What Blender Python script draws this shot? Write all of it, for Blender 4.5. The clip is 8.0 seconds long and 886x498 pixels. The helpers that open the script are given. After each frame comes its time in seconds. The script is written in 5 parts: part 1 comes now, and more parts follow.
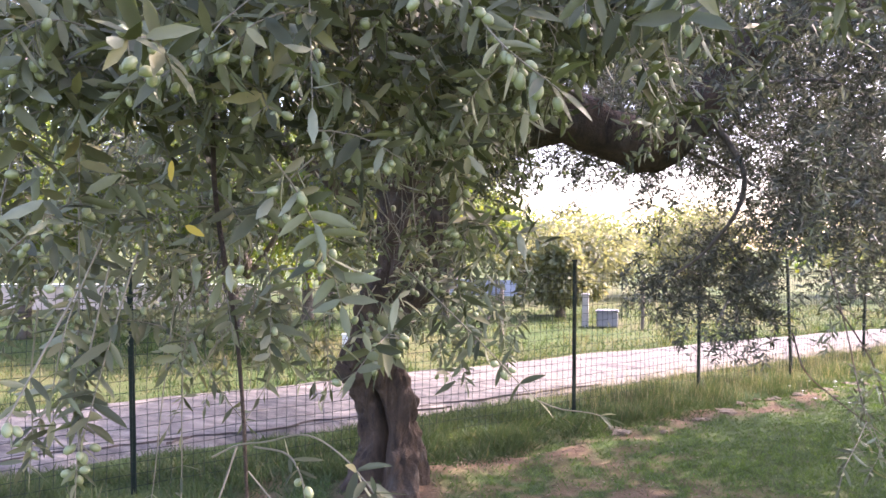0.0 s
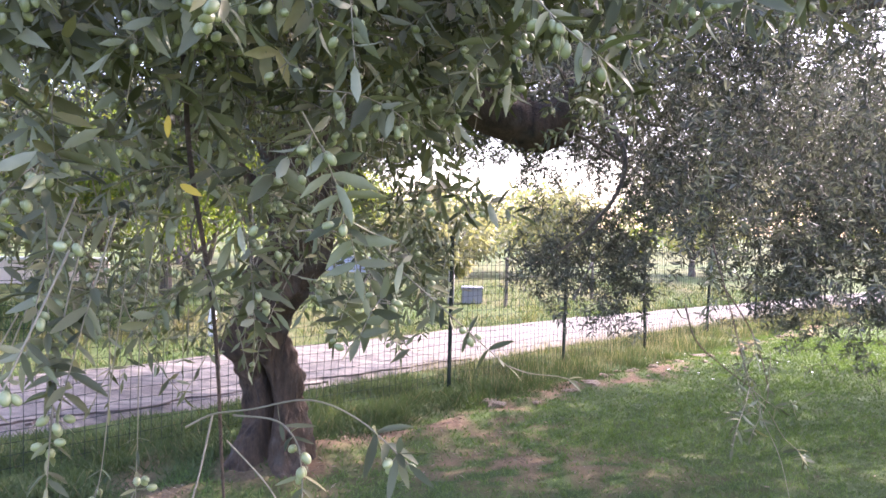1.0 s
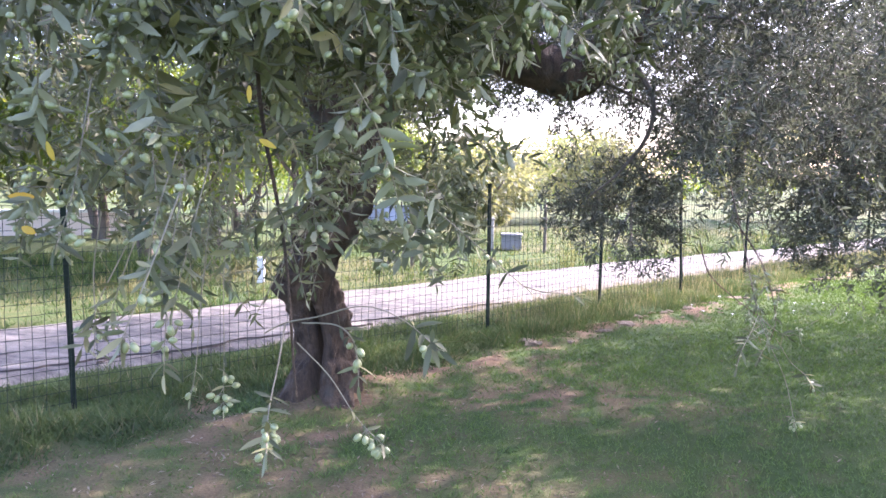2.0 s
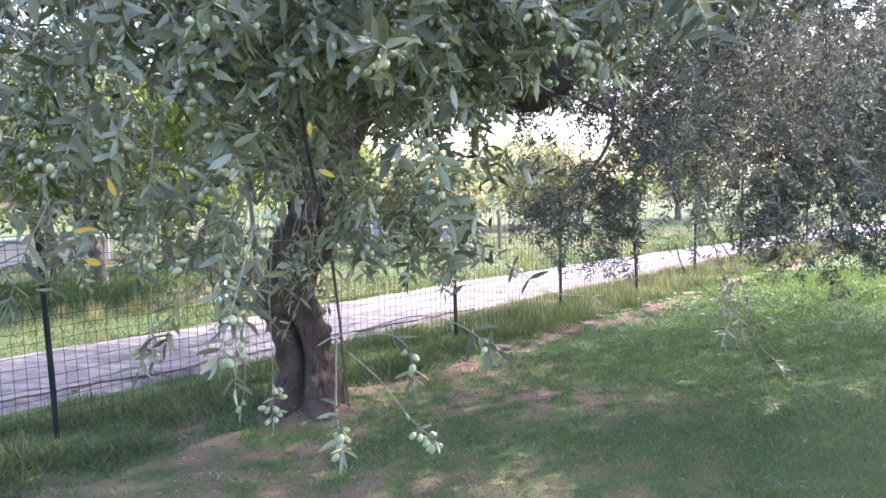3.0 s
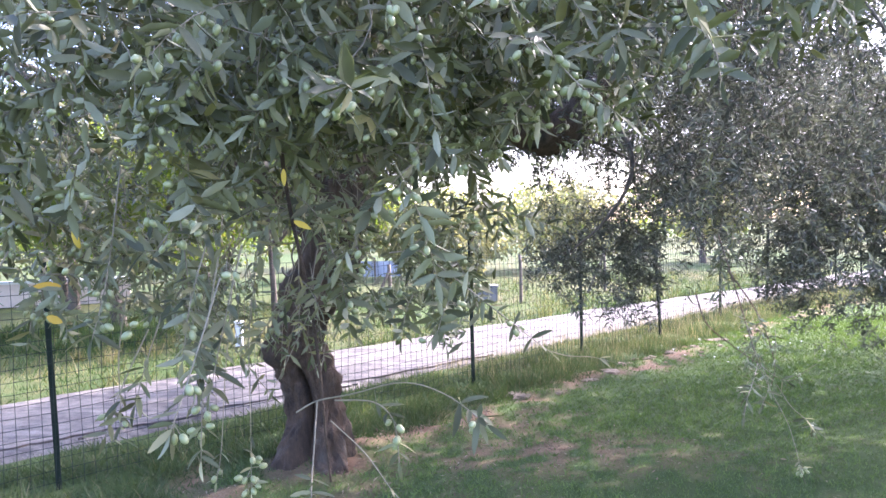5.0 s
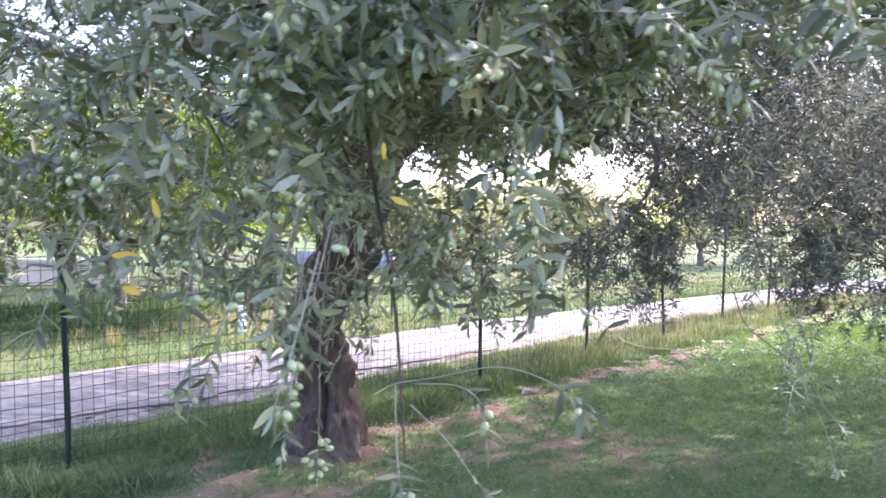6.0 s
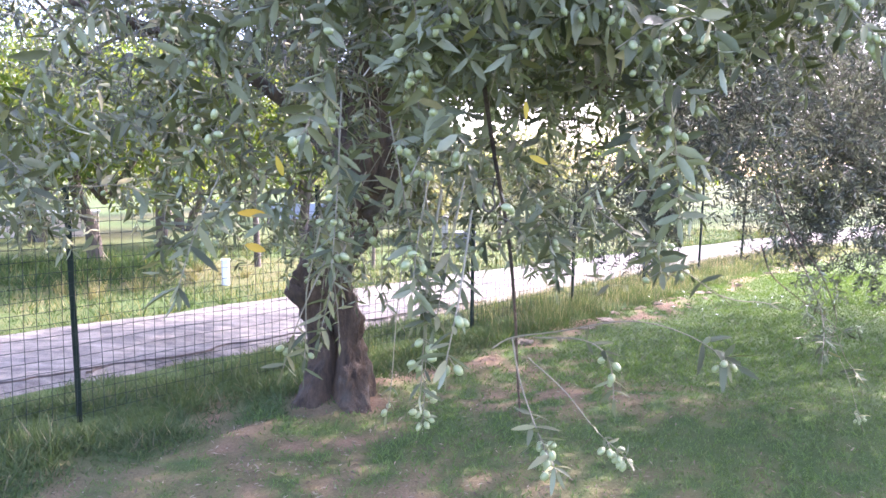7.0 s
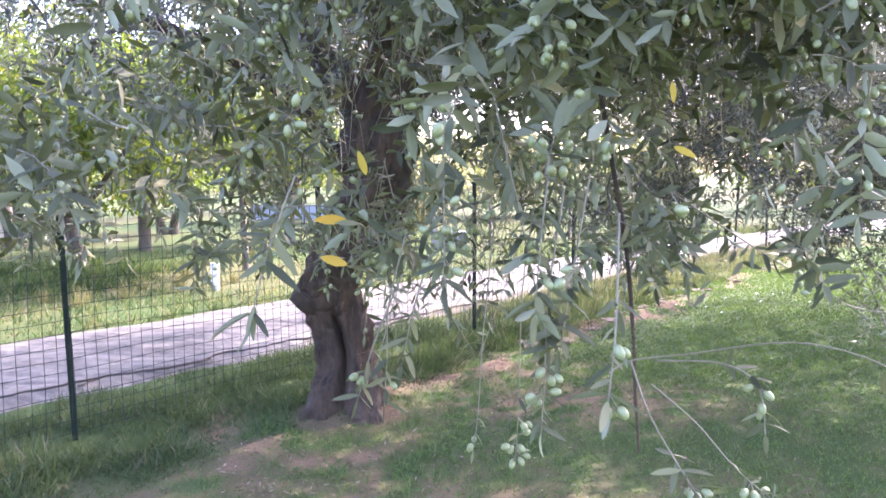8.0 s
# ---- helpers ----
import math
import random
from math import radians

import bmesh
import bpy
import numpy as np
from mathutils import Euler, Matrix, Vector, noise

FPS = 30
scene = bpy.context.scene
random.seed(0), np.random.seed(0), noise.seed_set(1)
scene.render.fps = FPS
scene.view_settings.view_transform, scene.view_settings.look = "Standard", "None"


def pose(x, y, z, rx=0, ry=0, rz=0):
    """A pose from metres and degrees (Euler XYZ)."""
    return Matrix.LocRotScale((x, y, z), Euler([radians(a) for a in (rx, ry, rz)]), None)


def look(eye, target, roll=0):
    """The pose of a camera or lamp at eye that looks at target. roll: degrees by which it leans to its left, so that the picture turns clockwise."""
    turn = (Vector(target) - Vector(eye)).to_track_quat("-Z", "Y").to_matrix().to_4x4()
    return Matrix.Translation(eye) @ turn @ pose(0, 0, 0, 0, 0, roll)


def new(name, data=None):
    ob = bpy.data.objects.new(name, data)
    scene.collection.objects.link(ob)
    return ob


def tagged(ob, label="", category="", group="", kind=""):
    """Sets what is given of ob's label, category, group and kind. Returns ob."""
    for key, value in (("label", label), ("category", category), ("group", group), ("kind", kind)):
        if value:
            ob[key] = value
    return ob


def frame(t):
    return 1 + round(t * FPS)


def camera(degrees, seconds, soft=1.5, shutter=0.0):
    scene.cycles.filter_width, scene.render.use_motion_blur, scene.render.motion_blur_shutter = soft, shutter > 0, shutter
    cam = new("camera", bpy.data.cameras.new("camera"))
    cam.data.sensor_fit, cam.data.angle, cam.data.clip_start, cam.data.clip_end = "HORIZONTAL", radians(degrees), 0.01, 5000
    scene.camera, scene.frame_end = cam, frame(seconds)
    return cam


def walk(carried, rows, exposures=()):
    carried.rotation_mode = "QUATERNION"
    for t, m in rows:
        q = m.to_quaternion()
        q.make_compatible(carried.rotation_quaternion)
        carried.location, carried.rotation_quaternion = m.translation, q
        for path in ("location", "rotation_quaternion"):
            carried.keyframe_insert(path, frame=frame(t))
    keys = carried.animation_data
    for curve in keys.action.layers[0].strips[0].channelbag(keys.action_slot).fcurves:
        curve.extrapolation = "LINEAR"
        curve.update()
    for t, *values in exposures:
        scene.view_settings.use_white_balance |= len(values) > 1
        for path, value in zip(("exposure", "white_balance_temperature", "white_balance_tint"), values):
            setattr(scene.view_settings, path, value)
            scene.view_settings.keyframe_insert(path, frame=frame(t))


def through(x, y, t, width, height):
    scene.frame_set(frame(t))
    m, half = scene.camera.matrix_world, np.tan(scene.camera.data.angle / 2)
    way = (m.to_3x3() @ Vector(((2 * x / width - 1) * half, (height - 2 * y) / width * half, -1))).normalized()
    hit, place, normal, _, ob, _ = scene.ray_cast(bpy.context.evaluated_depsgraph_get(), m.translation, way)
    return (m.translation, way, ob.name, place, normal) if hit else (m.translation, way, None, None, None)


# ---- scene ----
cam = camera(57.4, 8.0, shutter=0.24)
PATH = [
    (0, (0.164, 0.166, 1.614), (-0.287, 2.114, 1.607), 0.5),
    (0.5, (0.05, 0.163, 1.604), (-0.237, 2.142, 1.591), -0.5),
    (1, (-0.036, 0.125, 1.594), (-0.14, 2.121, 1.537), 1.6),
    (1.5, (-0.004, -0.017, 1.596), (-0.125, 1.972, 1.428), 1.8),
    (1.7, (0.018, -0.085, 1.578), (-0.17, 1.897, 1.386), 1.2),
    (2.8, (-0.105, -0.325, 1.617), (-0.286, 1.661, 1.462), -0.3),
    (3, (-0.16, -0.344, 1.607), (-0.233, 1.648, 1.445), -1.7),
    (3.5, (-0.211, -0.343, 1.607), (-0.303, 1.649, 1.463), -0.7),
    (3.8, (-0.19, -0.288, 1.62), (-0.23, 1.706, 1.464), -0.4),
    (4, (-0.15, -0.258, 1.617), (-0.244, 1.738, 1.546), -0.7),
    (4.2, (-0.116, -0.213, 1.63), (-0.245, 1.781, 1.554), -1.0),
    (5.3, (-0.101, -0.187, 1.622), (-0.222, 1.809, 1.57), -1.8),
    (5.5, (-0.131, -0.178, 1.621), (-0.232, 1.819, 1.568), -1.4),
    (6, (-0.284, -0.165, 1.602), (-0.396, 1.831, 1.53), 0.5),
    (6.2, (-0.37, -0.2, 1.588), (-0.513, 1.794, 1.518), 0.8),
    (6.5, (-0.495, -0.206, 1.604), (-0.621, 1.783, 1.445), 0.6),
    (7, (-0.583, -0.202, 1.611), (-0.603, 1.788, 1.421), 0.6),
    (7.5, (-0.684, -0.077, 1.593), (-0.72, 1.905, 1.329), 0.9),
    (8, (-0.799, 0.037, 1.606), (-0.768, 2.027, 1.414), -0.1),
]
walk(cam, [(t, look(eye, target, roll)) for t, eye, target, roll in PATH],
     exposures=[(0.0, 2.93, 6400, 39), (1.5, 3.03, 6010, 37), (3.5, 3.09, 5730, 33), (5.5, 3.14, 5720, 35), (7.0, 3.41, 5890, 36), (8.0, 3.4, 5900, 38)])

# ---- world, sun, exposure ----
SUN_AZ, SUN_EL = radians(49), radians(38)      # clockwise from +y, above the horizon
world = bpy.data.worlds.new("sky")
scene.world = world
world.use_nodes = True
wn = world.node_tree.nodes
sky = wn.new("ShaderNodeTexSky")
sky.sky_type, sky.sun_disc = "NISHITA", False
sky.sun_elevation, sky.sun_rotation = SUN_EL, SUN_AZ
sky.air_density, sky.dust_density, sky.ozone_density = 1.0, 2.5, 1.0
world.node_tree.links.new(sky.outputs["Color"], wn["Background"].inputs["Color"])
wn["Background"].inputs["Strength"].default_value = 0.15
sun = new("sun", bpy.data.lights.new("sun", "SUN"))
sun.data.energy, sun.data.angle, sun.data.color = 2.6, radians(0.6), (1.0, 0.93, 0.82)
sun_way = Vector((math.sin(SUN_AZ) * math.cos(SUN_EL), math.cos(SUN_AZ) * math.cos(SUN_EL), math.sin(SUN_EL)))
sun.matrix_world = look(sun_way * 60, (0, 0, 0))

# ---- materials ----


def mat(name):
    m = bpy.data.materials.new(name)
    m.use_nodes = True
    nt = m.node_tree
    return m, nt, nt.nodes["Principled BSDF"], nt.nodes["Material Output"]


def node(nt, kind, **values):
    n = nt.nodes.new(kind)
    for key, value in values.items():
        n.inputs[key].default_value = value
    return n


def ramp(nt, source, stops):
    n = nt.nodes.new("ShaderNodeValToRGB")
    e = n.color_ramp.elements
    while len(e) < len(stops):
        e.new(0.5)
    for item, (at, col) in zip(e, stops):
        item.position, item.color = at, (*col, 1)
    nt.links.new(source, n.inputs["Fac"])
    return n.outputs["Color"]


def mix(nt, fac, a, b, blend="MIX"):
    n = nt.nodes.new("ShaderNodeMix")
    n.data_type, n.blend_type = "RGBA", blend
    for socket, value in ((n.inputs[0], fac), (n.inputs[6], a), (n.inputs[7], b)):
        if isinstance(value, bpy.types.NodeSocket):
            nt.links.new(value, socket)
        else:
            socket.default_value = value if isinstance(value, float) else (*value, 1)
    return n.outputs[2]


def noise_of(nt, scale, detail=4.0, rough=0.6, coords="Object", stretch=None):
    tc = nt.nodes.new("ShaderNodeTexCoord")
    n = node(nt, "ShaderNodeTexNoise", Scale=scale, Detail=detail, Roughness=rough)
    out = tc.outputs[coords]
    if stretch:
        mp = nt.nodes.new("ShaderNodeMapping")
        mp.inputs["Scale"].default_value = stretch
        nt.links.new(out, mp.inputs["Vector"])
        out = mp.outputs["Vector"]
    nt.links.new(out, n.inputs["Vector"])
    return n.outputs["Fac"]


def bump(nt, bsdf, height, strength=0.5, distance=0.01):
    b = node(nt, "ShaderNodeBump", Strength=strength, Distance=distance)
    nt.links.new(height, b.inputs["Height"])
    nt.links.new(b.outputs["Normal"], bsdf.inputs["Normal"])


def leaf_material(name, stops, through, share=0.35, rough=0.55, spec=0.28, single=False):
    """Leaf: gloss on top, part of the light passes through. Each leaf differs."""
    m, nt, bsdf, out = mat(name)
    if single:
        rand = nt.nodes.new("ShaderNodeObjectInfo").outputs["Random"]
    else:
        rand = nt.nodes.new("ShaderNodeNewGeometry").outputs["Random Per Island"]
    col = ramp(nt, rand, stops)
    blotch = noise_of(nt, 60.0, 2.0)
    col = mix(nt, 0.25, col, ramp(nt, blotch, [(0.3, (0.5, 0.5, 0.5)), (0.7, (1, 1, 1))]), "MULTIPLY")
    nt.links.new(col, bsdf.inputs["Base Color"])
    bsdf.inputs["Roughness"].default_value = rough
    bsdf.inputs["Specular IOR Level"].default_value = spec
    tr = nt.nodes.new("ShaderNodeBsdfTranslucent")
    nt.links.new(mix(nt, 1.0, col, through, "MULTIPLY"), tr.inputs["Color"])
    ms = nt.nodes.new("ShaderNodeMixShader")
    ms.inputs[0].default_value = share
    nt.links.new(bsdf.outputs[0], ms.inputs[1])
    nt.links.new(tr.outputs[0], ms.inputs[2])
    nt.links.new(ms.outputs[0], out.inputs["Surface"])
    return m


TOP_STOPS = [(0.0, (0.064, 0.071, 0.036)), (0.4, (0.122, 0.127, 0.066)), (0.78, (0.19, 0.187, 0.1)), (1.0, (0.3, 0.274, 0.13))]
UNDER_STOPS = [(0.0, (0.19, 0.202, 0.12)), (1.0, (0.31, 0.32, 0.21))]
MIXED_STOPS = [(0.0, (0.052, 0.058, 0.048)), (0.5, (0.094, 0.103, 0.084)), (0.78, (0.14, 0.15, 0.124)), (1.0, (0.25, 0.262, 0.225))]
leaf_top = leaf_material("olive_leaf_top", TOP_STOPS, (1.5, 1.7, 0.7), 0.27)
leaf_under = leaf_material("olive_leaf_under", UNDER_STOPS, (0.8, 1.0, 0.5), 0.22, 0.6, 0.2)
leaf_top_one = leaf_material("olive_leaf_top_single", TOP_STOPS, (1.5, 1.7, 0.7), 0.22, single=True)
leaf_under_one = leaf_material("olive_leaf_under_single", UNDER_STOPS, (0.8, 1.0, 0.5), 0.22, 0.6, 0.2, single=True)
leaf_far = leaf_material("olive_leaf_mixed", MIXED_STOPS, (1.3, 1.35, 0.9), 0.26, 0.5)
leaf_yellow = leaf_material("olive_leaf_yellow", [(0.0, (0.62, 0.36, 0.03)), (1.0, (0.6, 0.45, 0.06))], (1.0, 1.0, 0.8), 0.3, single=True)
leaf_broad = leaf_material("broad_leaf", [(0.0, (0.085, 0.14, 0.032)), (0.5, (0.125, 0.185, 0.045)), (1.0, (0.2, 0.22, 0.06))], (1.6, 1.5, 0.55), 0.42, 0.5)
leaf_pale = leaf_material("pale_leaf", [(0.0, (0.16, 0.175, 0.095)), (0.5, (0.22, 0.23, 0.13)), (1.0, (0.3, 0.285, 0.165))], (1.4, 1.35, 0.8), 0.4, 0.6)


def fruit_material():
    m, nt, bsdf, out = mat("green_olive_skin")
    rand = nt.nodes.new("ShaderNodeObjectInfo").outputs["Random"]
    isle = nt.nodes.new("ShaderNodeNewGeometry").outputs["Random Per Island"]
    col = ramp(nt, isle, [(0.0, (0.18, 0.205, 0.088)), (0.6, (0.24, 0.262, 0.12)), (1.0, (0.31, 0.325, 0.165))])
    col = mix(nt, 0.4, col, ramp(nt, rand, [(0.0, (0.2, 0.225, 0.1)), (1.0, (0.3, 0.315, 0.155))]))
    speck = noise_of(nt, 420.0, 2.0)
    col = mix(nt, ramp(nt, speck, [(0.6, (0, 0, 0)), (0.72, (0.5, 0.5, 0.5))]), col, (0.38, 0.4, 0.26))
    nt.links.new(col, bsdf.inputs["Base Color"])
    bsdf.inputs["Roughness"].default_value = 0.42
    bsdf.inputs["Subsurface Weight"].default_value = 0.0
    return m


def bark_material(name, dark, light, scale, depth):
    m, nt, bsdf, out = mat(name)
    ridge = noise_of(nt, scale, 8.0, 0.7, stretch=(1, 1, 0.28))
    fine = noise_of(nt, scale * 6, 5.0, 0.7)
    big = noise_of(nt, scale * 0.25, 3.0)
    col = ramp(nt, ridge, [(0.3, dark), (0.7, light)])
    col = mix(nt, 0.5, col, ramp(nt, fine, [(0.3, (0.45, 0.43, 0.42)), (0.75, (1, 1, 1))]), "MULTIPLY")
    col = mix(nt, ramp(nt, big, [(0.55, (0, 0, 0)), (0.75, (0.5, 0.5, 0.5))]), col, (0.16, 0.17, 0.14))
    nt.links.new(col, bsdf.inputs["Base Color"])
    bsdf.inputs["Roughness"].default_value = 0.9
    add = node(nt, "ShaderNodeMath")
    add.operation = "ADD"
    nt.links.new(ridge, add.inputs[0])
    nt.links.new(fine, add.inputs[1])
    bump(nt, bsdf, add.outputs[0], 0.9, depth)
    return m


def plain(name, col, rough, var=0.25, scale=8.0, metal=0.0, bumpy=0.0):
    m, nt, bsdf, out = mat(name)
    n = noise_of(nt, scale, 5.0)
    n2 = noise_of(nt, scale * 9, 4.0)
    low = tuple(c * (1 - var) for c in col)
    high = tuple(min(1, c * (1 + var)) for c in col)
    c = mix(nt, 0.35, ramp(nt, n, [(0.3, low), (0.7, high)]), ramp(nt, n2, [(0.3, low), (0.7, high)]))
    nt.links.new(c, bsdf.inputs["Base Color"])
    bsdf.inputs["Roughness"].default_value, bsdf.inputs["Metallic"].default_value = rough, metal
    if bumpy:
        bump(nt, bsdf, n2, 0.6, bumpy)
    return m


fruit = fruit_material()
bark = bark_material("olive_bark", (0.026, 0.018, 0.013), (0.168, 0.11, 0.067), 14.0, 0.035)
bark_thin = bark_material("olive_branch_bark", (0.07, 0.06, 0.05), (0.2, 0.17, 0.14), 40.0, 0.004)
bark_far = bark_material("tree_bark", (0.07, 0.055, 0.045), (0.2, 0.16, 0.13), 8.0, 0.02)
twig_green = plain("olive_twig", (0.19, 0.165, 0.11), 0.7, 0.3, 30.0)
post_paint = plain("post_green_paint", (0.012, 0.022, 0.017), 0.7, 0.35, 20.0)
post_paint.node_tree.nodes["Principled BSDF"].inputs["Specular IOR Level"].default_value = 0.12
wire_coat = plain("fence_wire_coating", (0.03, 0.04, 0.034), 0.95, 0.3, 20.0)
wire_coat.node_tree.nodes["Principled BSDF"].inputs["Specular IOR Level"].default_value = 0.1
wall_plaster = plain("garden_wall_plaster", (0.68, 0.57, 0.5), 0.9, 0.15, 2.0, bumpy=0.01)
white_paint = plain("white_paint", (0.75, 0.74, 0.7), 0.6, 0.08, 3.0)
pale_concrete = plain("pale_concrete", (0.36, 0.335, 0.3), 0.9, 0.2, 6.0, bumpy=0.006)
grey_box_paint = plain("grey_box_plastic", (0.2, 0.205, 0.215), 0.6, 0.15, 4.0)
blue_cloth = plain("blue_cloth", (0.4, 0.43, 0.5), 0.7, 0.2, 3.0)
old_wood = plain("weathered_wood", (0.16, 0.13, 0.1), 0.85, 0.35, 9.0, bumpy=0.004)
clod_soil = plain("dry_soil_and_cut_grass", (0.21, 0.165, 0.112), 0.95, 0.4, 22.0, bumpy=0.03)
crack_soil = plain("dark_crack_soil", (0.085, 0.07, 0.06), 0.95, 0.4, 20.0, bumpy=0.01)
petal_white = plain("white_petal", (0.8, 0.8, 0.78), 0.6, 0.05, 3.0)


def ground_material():
    m, nt, bsdf, out = mat("lawn_and_soil")
    at = nt.nodes.new("ShaderNodeAttribute")
    at.attribute_name = "soil"
    big, mid, fine = noise_of(nt, 0.5, 4.0), noise_of(nt, 5.0, 6.0, 0.7), noise_of(nt, 60.0, 5.0, 0.7)
    turf = mix(nt, 0.5, ramp(nt, big, [(0.35, (0.045, 0.078, 0.022)), (0.65, (0.065, 0.1, 0.03))]),
               ramp(nt, fine, [(0.3, (0.035, 0.058, 0.018)), (0.7, (0.08, 0.115, 0.038))]))
    earth = mix(nt, 0.5, ramp(nt, mid, [(0.3, (0.145, 0.088, 0.055)), (0.7, (0.25, 0.161, 0.1))]),
                ramp(nt, fine, [(0.3, (0.105, 0.066, 0.043)), (0.7, (0.305, 0.203, 0.128))]))
    nt.links.new(mix(nt, at.outputs["Fac"], turf, earth), bsdf.inputs["Base Color"])
    bsdf.inputs["Roughness"].default_value = 0.95
    bsdf.inputs["Specular IOR Level"].default_value = 0.1
    bump(nt, bsdf, fine, 0.8, 0.02)
    return m


def road_material():
    m, nt, bsdf, out = mat("pale_gravel")
    tc = nt.nodes.new("ShaderNodeTexCoord")
    mp = nt.nodes.new("ShaderNodeMapping")
    mp.inputs["Rotation"].default_value = (0, 0, radians(-52.3))
    mp.inputs["Scale"].default_value = (0.35, 5.0, 1)
    nt.links.new(tc.outputs["Object"], mp.inputs["Vector"])
    streak = node(nt, "ShaderNodeTexNoise", Scale=1.3, Detail=6.0, Roughness=0.65)
    nt.links.new(mp.outputs["Vector"], streak.inputs["Vector"])
    mid, fine = noise_of(nt, 7.0, 6.0, 0.7), noise_of(nt, 90.0, 4.0, 0.7)
    c = mix(nt, 0.45, ramp(nt, streak.outputs["Fac"], [(0.36, (0.04, 0.036, 0.033)), (0.46, (0.12, 0.106, 0.09)), (0.64, (0.25, 0.222, 0.184))]),
            ramp(nt, mid, [(0.38, (0.055, 0.05, 0.045)), (0.5, (0.14, 0.124, 0.105)), (0.62, (0.27, 0.24, 0.2))]))
    c = mix(nt, 0.6, c, ramp(nt, fine, [(0.3, (0.5, 0.49, 0.49)), (0.65, (1, 1, 1))]), "MULTIPLY")
    nt.links.new(c, bsdf.inputs["Base Color"])
    bsdf.inputs["Roughness"].default_value = 0.95
    bump(nt, bsdf, fine, 0.7, 0.015)
    return m


def blade_material(name, stops):
    return leaf_material(name, stops, (1.3, 1.4, 0.6), 0.3, 0.6, 0.2)


ground_mat, road_mat = ground_material(), road_material()
blade_lawn = blade_material("lawn_blade", [(0.0, (0.08, 0.126, 0.04)), (0.6, (0.094, 0.145, 0.048)), (0.97, (0.11, 0.157, 0.056)), (1.0, (0.16, 0.17, 0.086))])
blade_tall = blade_material("tall_grass_blade", [(0.0, (0.056, 0.083, 0.034)), (0.55, (0.068, 0.097, 0.041)), (0.9, (0.085, 0.11, 0.05)), (0.95, (0.125, 0.122, 0.078)), (1.0, (0.18, 0.158, 0.105))])
blade_dry = blade_material("dry_grass_blade", [(0.0, (0.1, 0.115, 0.042)), (0.5, (0.19, 0.165, 0.08)), (1.0, (0.3, 0.25, 0.14))])
# meadow greens set darker than the lawn's to stand in for shade there
blade_meadow = blade_material("meadow_blade", [(0.0, (0.036, 0.066, 0.022)), (0.6, (0.062, 0.102, 0.034)), (0.92, (0.1, 0.138, 0.05)), (1.0, (0.2, 0.17, 0.08))])
blade_straw = blade_material("straw_stalk", [(0.0, (0.16, 0.135, 0.105)), (0.5, (0.24, 0.2, 0.15)), (1.0, (0.36, 0.3, 0.22))])

# ---- mesh helpers ----


def mesh_from(name, verts, faces, mats, index=None, smooth=True):
    """A mesh from arrays; faces: a list of integer arrays, each of one corner count."""
    me = bpy.data.meshes.new(name)
    verts = np.asarray(verts, np.float32)
    faces = [np.asarray(f, np.int32) for f in faces if len(f)]
    me.vertices.add(len(verts))
    me.vertices.foreach_set("co", verts.ravel())
    loops = np.concatenate([f.ravel() for f in faces])
    sizes = np.concatenate([np.full(len(f), f.shape[1], np.int32) for f in faces])
    me.loops.add(len(loops))
    me.loops.foreach_set("vertex_index", loops)
    me.polygons.add(len(sizes))
    me.polygons.foreach_set("loop_start", np.concatenate([[0], np.cumsum(sizes)[:-1]]).astype(np.int32))
    me.polygons.foreach_set("use_smooth", np.full(len(sizes), smooth))
    for m in mats:
        me.materials.append(m)
    if index is not None:
        me.polygons.foreach_set("material_index", np.asarray(index, np.int32))
    me.update(calc_edges=True)
    return me


def part(name, me, parent, label=""):
    ob = new(name, me)
    ob.parent = parent
    return tagged(ob, label) if label else ob


def thing(name, at, label, category, group="", kind=""):
    ob = new(name)
    ob.location = at
    return tagged(ob, label, category, group, kind)


def unit(v):
    v = np.asarray(v, float)
    return v / np.maximum(np.linalg.norm(v, axis=-1, keepdims=True), 1e-9)


def smooth_line(points, n):
    """A Catmull-Rom line through points, n samples."""
    p = np.asarray(points, float)
    p = np.vstack([2 * p[0] - p[1], p, 2 * p[-1] - p[-2]])
    u = np.linspace(0, len(p) - 3 - 1e-6, n)
    k = u.astype(int)
    f = (u - k)[:, None]
    a, b, c, d = p[k], p[k + 1], p[k + 2], p[k + 3]
    return 0.5 * (2 * b + (c - a) * f + (2 * a - 5 * b + 4 * c - d) * f ** 2 + (3 * b - a - 3 * c + d) * f ** 3)


